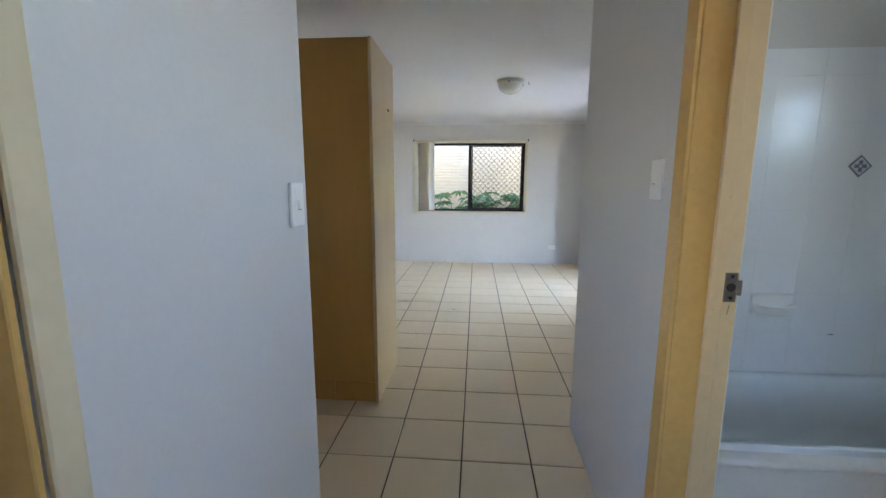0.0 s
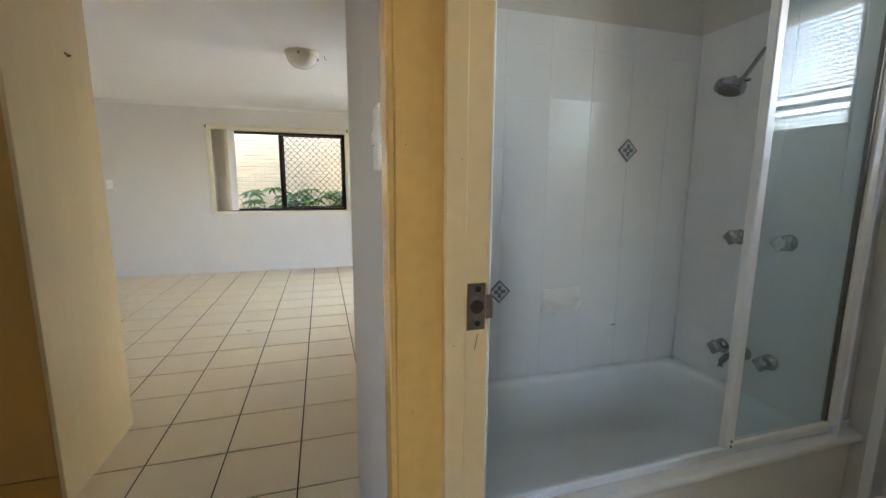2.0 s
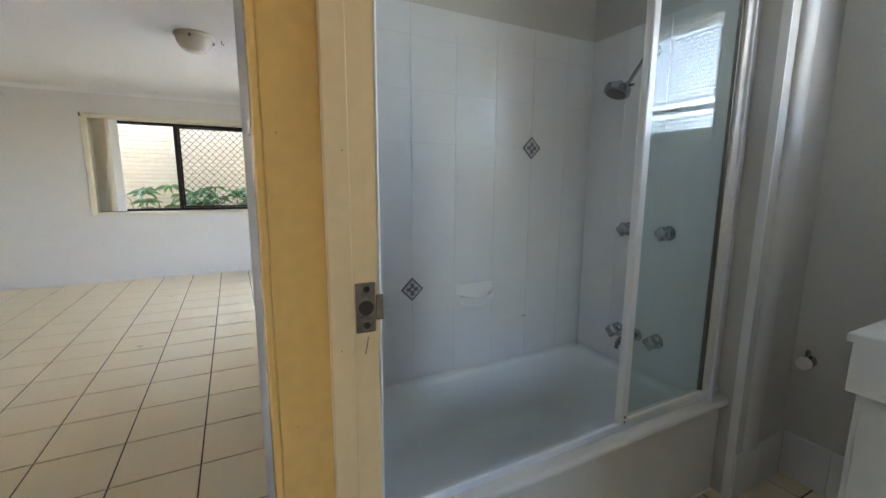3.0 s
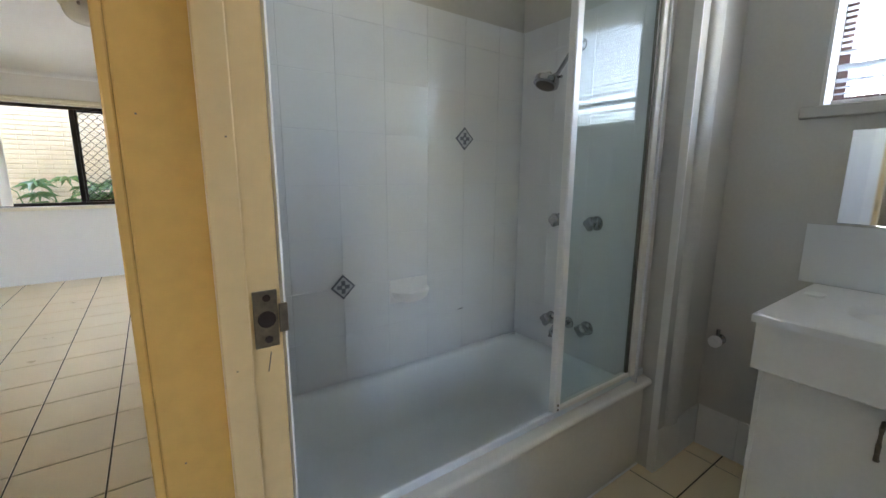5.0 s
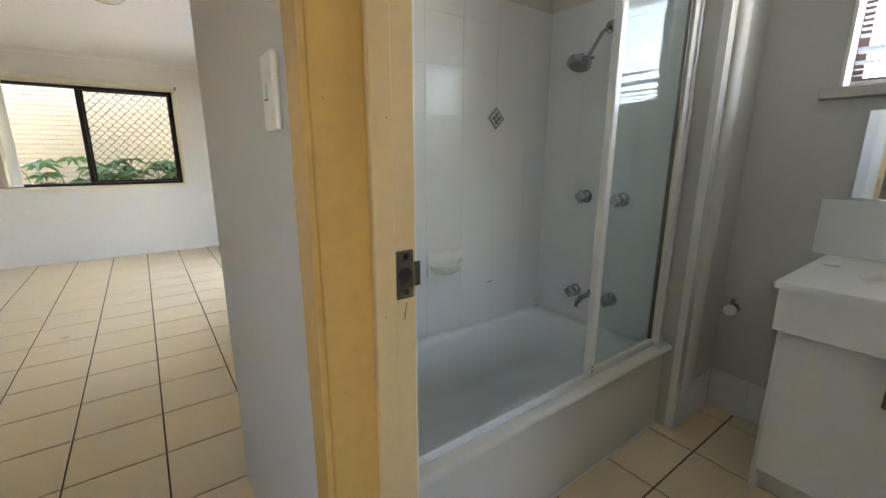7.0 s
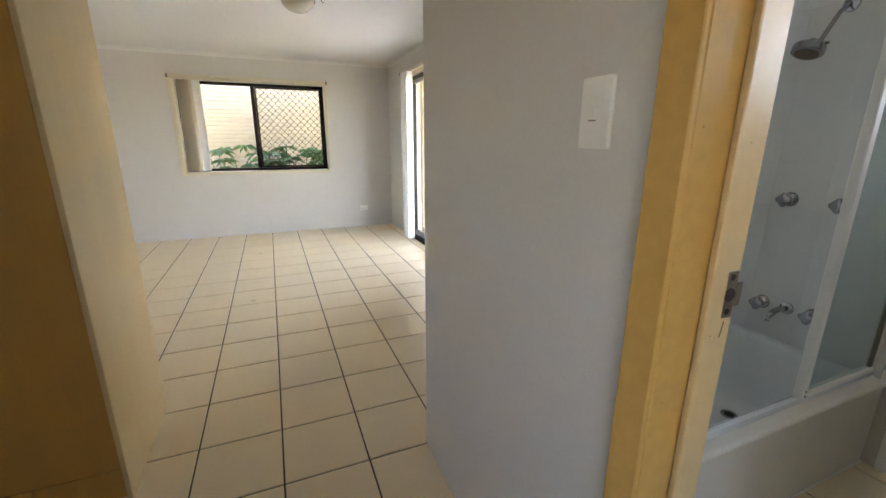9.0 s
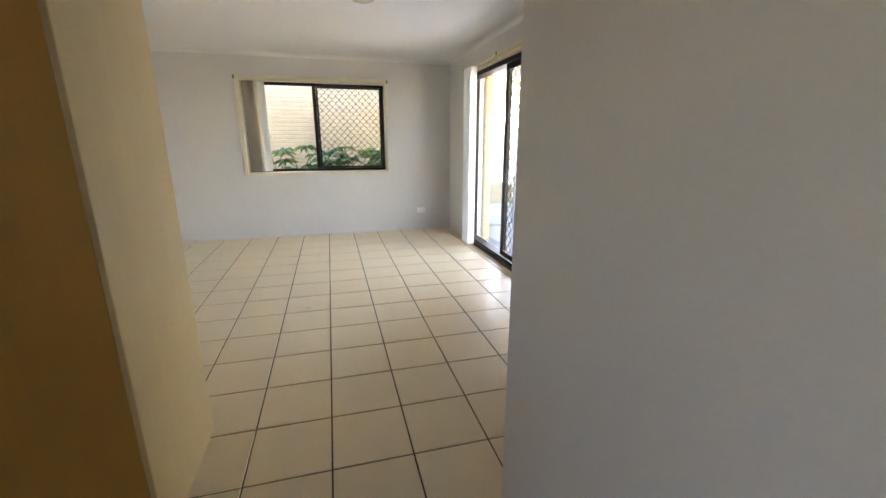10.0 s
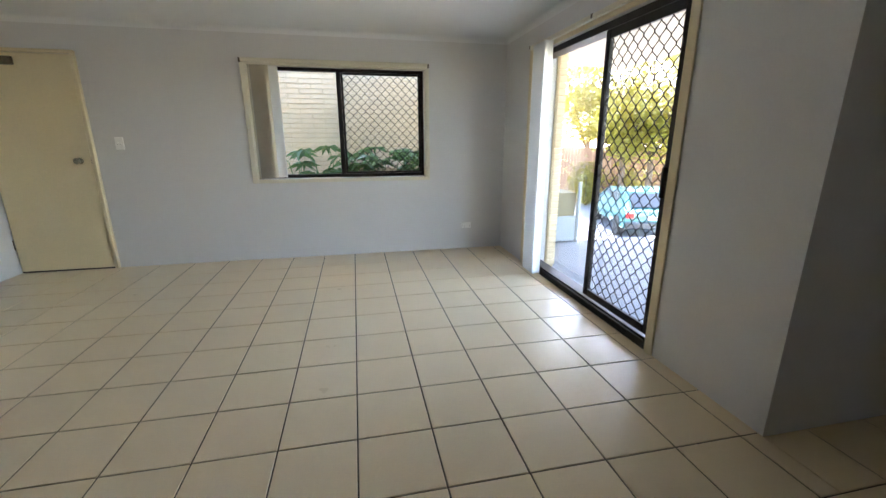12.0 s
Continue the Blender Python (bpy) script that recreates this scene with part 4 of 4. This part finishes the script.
for y in (0.60, 1.03):
    part("ladder_cord", tube(bmesh.new(), [(0, y, BZ0 + 0.02), (0, y, BZ1 - 0.03)], 0.0012, 6), M_PLAST, vb)

# toilet cistern valve
vv = thing("stop_valve", "white and chrome toilet stop valve on the wall", "valve", (XB, 1.385, 0.54))
part("flange", lathe(bmesh.new(), [(0.024, 0), (0.022, 0.006), (0.010, 0.012), (0.010, 0.04)], pose(0, 0, 0, 0, -90, 0), 18), M_CHROME, vv, smooth=True)
part("wheel", lathe(bmesh.new(), [(0.022, 0.04), (0.026, 0.045), (0.026, 0.062), (0.02, 0.068)], pose(0, 0, 0, 0, -90, 0), 18), M_PLAST, vv, "white plastic wheel", True)
part("stem", tube(bmesh.new(), [(-0.028, 0, 0), (-0.028, 0, 0.05)], 0.008, 10), M_CHROME, vv)

# ---- outside ----
structure("ground", [(-80, 80, -80, 80, -1.77, -1.7)], M_GRASS, "bare earth and grass ground around the house", "ground")
structure("house_base", [(XWEST - 0.24, XE + 0.24, -1.7, YN + 0.24, -1.7, -0.101), (XE + 0.24, XB + 0.24, -1.7, 3.86, -1.7, -0.101)], M_MORTAR, "masonry base of the house", "wall")
structure("pavement_patio", [(XE + 0.241, 7.0, 3.87, 7.35, -1.7, -0.06)], M_CONC, "smooth pale grey concrete patio slab", "patio")
# length north of the slab is added to keep the sun off it
structure("patio_roof", [(XE - 0.3, 4.7, 3.7, 9.2, H + 0.13, H + 0.22)], M_SOFFIT, "sheet soffit over the patio, shade put into its colour", "roof")
structure("roof", [(XWEST - 0.7, XE + 0.05, -2.2, YN + 0.38, H + 0.23, H + 0.35), (XE + 0.05, 3.2, -2.2, 2.0, H + 0.23, H + 0.35), (XE + 0.05, 3.2, 2.0, 4.0, H + 0.23, H + 0.35)], M_MORTAR, "flat house roof with eaves", "roof")
structure("garden_bed", [(-4, 2.9, YN + 0.25, 8.29, -1.7, 0.60)], M_GRASS, "raised garden bed between the two houses", "garden bed")

# patio post, low fence and neighbour's wall
pf = thing("patio_fence", "low pale steel fence panel with a round post", "fence", (0, 7.28, -0.06))
part("post", tube(bmesh.new(), [(2.92, 0, 0.001), (2.92, 0, 0.80)], 0.025, 12), M_FENCE, pf, smooth=True)
part("panel", B(2.2, 2.89, -0.012, 0.012, 0.02, 0.36, bevel=0.004), M_FENCE, pf)
structure("backdrop_wall", [(4.0, 9.5, 20.6, 20.9, -1.7, 1.9)], M_RENDER, "sunlit white rendered boundary wall", "wall")
structure("road", [(3.0, 30, 8.6, 20.5, -1.7, -1.685)], M_CONC, "pale concrete driveway", "driveway")


def paling_fence(at, turn, length, height):
    """Row of upright timber boards on two rails."""
    th = thing("paling_fence", "weathered brown timber paling fence behind the driveway", "fence", at)
    th.rotation_euler = (0, 0, radians(turn))
    for z in (0.4, height - 0.4):
        part("rail", B(0, length, 0.012, 0.06, z, z + 0.08), M_PALING, th)
    boards = [finish(B(-0.068, 0.068, -0.01, 0.01, 0.0, height + d, bevel=0.003), "board", M_PALING) for d in (0.0, 0.02, -0.015)]
    rnd = random.Random(21)
    for k in range(int(length / 0.145)):
        ob = new("board", boards[rnd.randrange(3)])
        ob.parent = th
        ob.location = (0.07 + 0.145 * k, rnd.uniform(-0.004, 0.004), 0.0)
    return th


paling_fence((9.6, 20.5, -1.7), -13, 7.5, 2.6)


def car(at, turn):
    th = thing("car", "teal hatchback parked on the driveway", "car", at)
    th.rotation_euler = (0, 0, radians(turn))
    prof = [(-2.0, 0.35), (-2.05, 0.55), (-2.0, 0.85), (-1.75, 0.95), (-1.35, 1.38), (-0.3, 1.44), (0.35, 1.36), (1.0, 0.95), (1.8, 0.82), (2.0, 0.62), (2.0, 0.35)]
    bm = bmesh.new()
    rings = []
    for y, f in ((-0.82, 0.93), (-0.84, 1.0), (0.84, 1.0), (0.82, 0.93)):
        rings.append([bm.verts.new((x * (0.99 if f < 1 else 1), y * (0.84 if z > 1.0 else 1), z * (0.985 if f < 1 else 1))) for x, z in prof])
    for a, b in zip(rings, rings[1:]):
        for k in range(len(a)):
            bm.faces.new((a[k], a[(k + 1) % len(a)], b[(k + 1) % len(a)], b[k]))
    bm.faces.new(rings[0])
    bm.faces.new(list(reversed(rings[-1])))
    bmesh.ops.bevel(bm, geom=list(bm.edges), offset=0.03, segments=2, affect="EDGES")
    body = part("body", bm, M_CAR, th, smooth=True)
    bm = bmesh.new()
    vs = [bm.verts.new(c) for c in ((-1.80, -0.62, 0.95), (-1.80, 0.62, 0.95), (-1.42, 0.56, 1.33), (-1.42, -0.56, 1.33))]
    f = bm.faces.new(vs)
    r = bmesh.ops.extrude_face_region(bm, geom=[f])
    bmesh.ops.translate(bm, verts=[v for v in r["geom"] if isinstance(v, bmesh.types.BMVert)], vec=(-0.03, 0, 0.025))
    part("rear_window", bm, M_CARGL, body)
    for s in (-1, 1):
        part("side_window", B(-1.2, 0.4, s * 0.735 - 0.01, s * 0.735 + 0.01, 1.02, 1.30, bevel=0.006), M_CARGL, body)
        part("tail_light", B(-2.06, -1.98, s * 0.68 - 0.12, s * 0.68 + 0.12, 0.66, 0.82, bevel=0.02, seg=2), M_RED, body)
        for x in (-1.3, 1.25):
            w = part("wheel", lathe(bmesh.new(), [(0.19, -0.1), (0.29, -0.1), (0.31, -0.08), (0.31, 0.08), (0.29, 0.1), (0.19, 0.1)], pose(x, s * 0.76, 0.31, 90), 28), M_TYRE, th, smooth=True)
            part("rim", lathe(bmesh.new(), [(0.185, -0.09), (0.185, 0.09)], pose(x, s * 0.76, 0.31, 90), 20), M_ALU, w)
    part("number_plate", B(-2.085, -2.06, -0.18, 0.18, 0.62, 0.73, bevel=0.004), M_PLAST, body)
    part("bumper", B(-2.12, -1.9, -0.8, 0.8, 0.34, 0.56, bevel=0.05, seg=3), M_CARGL, body, "dark plastic bumper", True)
    return th


car((9.3, 14.75, -1.685), 72)


def tree(at, height, spread, seed, clumps=95, leaves=90, size=0.25):
    rnd = random.Random(seed)
    th = thing("tree", "leafy yellow-green garden tree in bright sun", "tree", at, "garden trees")
    bm = bmesh.new()
    tips = []
    top = height * 0.45
    tube(bm, [(0, 0, 0), (0.05, 0.03, top * 0.5), (0, 0.08, top)], [0.16, 0.12, 0.09], 10)
    for k in range(8):
        a = 2 * math.pi * k / 8 + rnd.uniform(-0.3, 0.3)
        r = spread * rnd.uniform(0.45, 0.9)
        end = Vector((r * math.cos(a), r * math.sin(a), height * rnd.uniform(0.58, 1.0)))
        mid = end * 0.5 + Vector((0, 0, top * 0.35))
        tube(bm, [(0, 0.06, top * rnd.uniform(0.6, 0.98)), mid, end], [0.06, 0.04, 0.012], 7)
        tips += [end, mid]
    part("trunk", bm, M_BARK, th, smooth=True)
    verts, faces = [], []
    for c in range(clumps):
        base = rnd.choice(tips)
        ctr = base + Vector((rnd.gauss(0, 0.35), rnd.gauss(0, 0.35), rnd.gauss(0, 0.35))) * spread * 0.5
        for q in range(leaves):
            p = ctr + Vector((rnd.gauss(0, 1), rnd.gauss(0, 1), rnd.gauss(0, 0.8))) * 0.32
            u = Vector((rnd.gauss(0, 1), rnd.gauss(0, 1), rnd.gauss(0, 0.6))).normalized()
            v = u.orthogonal().normalized()
            s = size * rnd.uniform(0.6, 1.3)
            i = len(verts)
            verts += [p - u * s * 0.5, p + v * s * 0.22, p + u * s * 0.5, p - v * s * 0.22]
            faces.append((i, i + 1, i + 2, i + 3))
    me = bpy.data.meshes.new("crown")
    me.from_pydata([tuple(v) for v in verts], [], faces)
    me.materials.append(M_LEAFB)
    cr = new("crown", me)
    cr.parent = th
    return th


for k, (x, y, h, s) in enumerate(((6.9, 27.0, 7.0, 2.4), (11.3, 18.3, 7.0, 2.6), (12.2, 17.7, 6.8, 2.5), (14.6, 16.8, 6.6, 2.5), (7.0, 22.5, 8.0, 2.8), (11.5, 21.5, 8.0, 2.8))):
    tree((x, y, -1.7), h, s, 10 + k)


def shrub(at, height, spread, seed):
    """Low many-stemmed bush with leaves down to the ground."""
    rnd = random.Random(seed)
    th = thing("shrub", "dense green shrub along the driveway edge", "shrub", at, "driveway shrubs")
    bm = bmesh.new()
    verts, faces = [], []
    for k in range(9):
        a = rnd.uniform(0, 6.28)
        r = spread * rnd.uniform(0.2, 0.8)
        end = Vector((r * math.cos(a), r * math.sin(a), height * rnd.uniform(0.5, 0.95)))
        tube(bm, [(0, 0, 0), end * 0.5 + Vector((0, 0, 0.1)), end], [0.03, 0.02, 0.008], 6)
        for q in range(170):
            p = end * rnd.uniform(0.25, 1.05) + Vector((rnd.gauss(0, 1), rnd.gauss(0, 1), rnd.gauss(0, 0.8))) * 0.24
            p.z = max(p.z, 0.05)
            u = Vector((rnd.gauss(0, 1), rnd.gauss(0, 1), rnd.gauss(0, 0.6))).normalized()
            v = u.orthogonal().normalized()
            sz = rnd.uniform(0.1, 0.22)
            i = len(verts)
            verts += [p - u * sz * 0.5, p + v * sz * 0.24, p + u * sz * 0.5, p - v * sz * 0.24]
            faces.append((i, i + 1, i + 2, i + 3))
    part("stems", bm, M_BARK, th, smooth=True)
    me = bpy.data.meshes.new("foliage")
    me.from_pydata([tuple(v) for v in verts], [], faces)
    me.materials.append(M_LEAFB)
    ob = new("foliage", me)
    ob.parent = th
    return th


for k, (x, y) in enumerate(((10.4, 19.4), (12.3, 18.9), (14.8, 18.1))):
    shrub((x, y, -1.7), 1.9, 1.1, 70 + k)


def foliage_plant(at, seed, fronds=13):
    """Split-leaf plant: fingered leaves on arching stems."""
    rnd = random.Random(seed)
    th = thing("garden_plant", "split-leaf green plant in the bed outside the window", "plant", at, "plants outside the window")
    st = bmesh.new()
    verts, faces = [], []
    for k in range(fronds):
        a = rnd.uniform(0, 2 * math.pi)
        r = rnd.uniform(0.10, 0.30)
        h = rnd.uniform(0.22, 0.66)
        tip = Vector((r * math.cos(a), r * 0.7 * math.sin(a), h))
        tube(st, [(0, 0, 0), (tip.x * 0.4, tip.y * 0.4, h * 0.75), tuple(tip)], [0.007, 0.006, 0.004], 5)
        out = Vector((math.cos(a), math.sin(a), rnd.uniform(-0.75, 0.35))).normalized()
        side = out.cross(Vector((0, 0, 1))).normalized()
        up = side.cross(out)
        for q in range(9):
            b = radians(-105 + 210 * q / 8)
            d = (out * math.cos(b) + side * math.sin(b)).normalized()
            ln = rnd.uniform(0.17, 0.28) * (1.0 - 0.25 * abs(b) / 1.9)
            w = d.cross(up).normalized() * 0.027
            i = len(verts)
            droop = up * rnd.uniform(-0.09, -0.01)
            verts += [tip, tip + d * ln * 0.5 + w + up * 0.008, tip + d * ln + droop, tip + d * ln * 0.5 - w + up * 0.008]
            faces += [(i, i + 1, i + 2), (i, i + 2, i + 3)]
    part("stem", st, M_LEAF, th)
    me = bpy.data.meshes.new("leaf")
    me.from_pydata([tuple(v) for v in verts], [], faces)
    me.materials.append(M_LEAF)
    lf = new("foliage", me)
    lf.parent = th
    return th


for k, (x, y) in enumerate(((-0.62, 7.75), (-0.35, 7.9), (-0.18, 7.7), (0.12, 7.8), (0.35, 7.68), (0.58, 7.85), (0.82, 7.72), (1.02, 7.9))):
    foliage_plant((x, y, 0.56), 40 + k, 8)

# ---- repeated small pieces ----
piece_cache = {}


def slab(w, d, h, mat, edge=0.0015):
    """Low slab with chamfered upper edges, its top at z=0, centred."""
    key = (round(w, 4), round(d, 4), h, mat.name)
    if key not in piece_cache:
        a, b = w / 2, d / 2
        e = edge
        v = [(-a, -b, -h), (a, -b, -h), (a, b, -h), (-a, b, -h), (-a, -b, -e), (a, -b, -e), (a, b, -e), (-a, b, -e),
             (-a + e, -b + e, 0), (a - e, -b + e, 0), (a - e, b - e, 0), (-a + e, b - e, 0)]
        f = [(8, 9, 10, 11)]
        for k in range(4):
            n = (k + 1) % 4
            f += [(k, n, 4 + n, 4 + k), (4 + k, 4 + n, 8 + n, 8 + k)]
        me = bpy.data.meshes.new("tile")
        me.from_pydata(v, [], f)
        me.materials.append(mat)
        piece_cache[key] = me
    return piece_cache[key]


floor_ob = bpy.data.objects["floor"]
G = 0.007


def floor_tiles(x0, x1, y0, y1, ox, oy, skip=None):
    """Tiles on the module T from origin (ox, oy), cut at the edges of the rectangle."""
    i0, i1 = math.floor((x0 - ox) / T), math.ceil((x1 - ox) / T)
    j0, j1 = math.floor((y0 - oy) / T), math.ceil((y1 - oy) / T)
    for i in range(i0, i1):
        for j in range(j0, j1):
            a0, a1 = max(x0, ox + T * i + G / 2), min(x1, ox + T * (i + 1) - G / 2)
            b0, b1 = max(y0, oy + T * j + G / 2), min(y1, oy + T * (j + 1) - G / 2)
            if a1 - a0 < 0.012 or b1 - b0 < 0.012:
                continue
            ob = new("tile", slab(a1 - a0, b1 - b0, 0.008, M_TILE))
            ob.parent = floor_ob
            ob.location = ((a0 + a1) / 2, (b0 + b1) / 2, 0.0)


floor_tiles(XWEST, XE, 2.303, YN, 0.0, 2.3)
floor_tiles(XE + 0.003, 2.51, 2.303, 3.617, 0.0, 2.3)
floor_tiles(XL, XH, -1.5, 1.289, 0.0, 2.3)
floor_tiles(XWEST, XH, 1.294, 2.297, 0.0, 2.3)
floor_tiles(0.746, XB, -1.0, 1.53, 2.184 - 4 * T, 1.312)

# wall tiles of the bath recess
wall_tile_ob = structure("wall_tiles_bath", [(0.735, 2.158, YB - 0.001, YB + 0.011, 0.40, 1.93), (2.1525, 2.1595, 1.5, YB - 0.002, 0.40, 1.93)], M_WGROUT,
                         "white glazed wall tiling above the bathtub", "tiling")
WT = 0.2


def wall_tiles(turn, u0, u1, ou, face, oz=0.815, z0=0.40, z1=1.93):
    """Tiles on a wall: turn 0 faces -y with u along x, turn 1 faces -x with u along y."""
    for i in range(math.floor((u0 - ou) / WT), math.ceil((u1 - ou) / WT)):
        for j in range(math.floor((z0 - oz) / WT), math.ceil((z1 - oz) / WT)):
            a0, a1 = max(u0, ou + WT * i + 0.0007), min(u1, ou + WT * (i + 1) - 0.0007)
            b0, b1 = max(z0, oz + WT * j + 0.0007), min(z1, oz + WT * (j + 1) - 0.0007)
            if a1 - a0 < 0.01 or b1 - b0 < 0.01:
                continue
            ob = new("tile", slab(a1 - a0, b1 - b0, 0.004, M_WTILE, 0.0006))
            ob.parent = wall_tile_ob
            c, z = (a0 + a1) / 2, (b0 + b1) / 2
            ob.matrix_local = pose(c, face, z, 90, 0, 0) if turn == 0 else Matrix.Translation((face, c, z)) @ pose(0, 0, 0, 0, 0, -90) @ pose(0, 0, 0, 90, 0, 0)


wall_tiles(0, 0.746, 2.150, 1.19, YB - 0.0022)
wall_tiles(1, 1.5, YB - 0.005, 1.40, 2.1513)

# neighbour's brick wall outside the window
nb = structure("neighbour_brick_wall", [(-3.5, 2.6, 8.31, 8.55, -1.7, 4.4)], M_MORTAR, "cream brick wall of the neighbouring house", "brick wall")
BL, BH, JT = 0.290, 0.052, 0.0095


def brick_mesh(w):
    a, h, d, e = w / 2, BH / 2, 0.012, 0.004
    v = [(-a, 0, -h), (a, 0, -h), (a, 0, h), (-a, 0, h), (-a, -d + e, -h), (a, -d + e, -h), (a, -d + e, h), (-a, -d + e, h),
         (-a + e, -d, -h + e), (a - e, -d, -h + e), (a - e, -d, h - e), (-a + e, -d, h - e)]
    f = [(8, 9, 10, 11)]
    for k in range(4):
        n = (k + 1) % 4
        f += [(k, n, 4 + n, 4 + k), (4 + k, 4 + n, 8 + n, 8 + k)]
    return v, f


bv, bf = brick_mesh(BL)
brick_me = bpy.data.meshes.new("brick")
brick_me.from_pydata(bv, [], bf)
brick_me.materials.append(M_BRICK)
rest_v, rest_f = [], []
rnd = random.Random(7)
for j in range(0, 66):
    z = 0.35 + j * (BH + JT)
    for i in range(-11, 9):
        x = i * (BL + JT) + (0.15 if j % 2 else 0)
        dy = rnd.uniform(-0.002, 0.002)
        if -1.25 < x < 1.3 and 0.62 < z < 2.45:
            ob = new("brick", brick_me)
            ob.parent = nb
            ob.location = (x, 8.312 + dy, z)
        else:
            k = len(rest_v)
            rest_v += [(x + a, 8.312 + dy + b, z + c) for a, b, c in bv]
            rest_f += [tuple(k + q for q in f) for f in bf]
me = bpy.data.meshes.new("bricks")
me.from_pydata(rest_v, [], rest_f)
me.materials.append(M_BRICKS)
ob = tagged(new("bricks", me), kind="stuff")
ob.parent = nb

# brick outer leaf at the far side of the patio door
bp = structure("brick_pier", [(XE + 0.241, XE + 0.33, DW1 - 0.02, YN + 0.2, -0.06, H)], M_MORTAR, "cream face-brick outer leaf beside the patio door", "brick wall")
for j in range(38):
    ob = new("brick", brick_me)
    ob.parent = bp
    ob.matrix_local = pose(XE + 0.30, DW1 - 0.018, 0.0 + j * (BH + JT), 0, 0, 0) @ Matrix.Diagonal((0.30, 1, 1, 1))
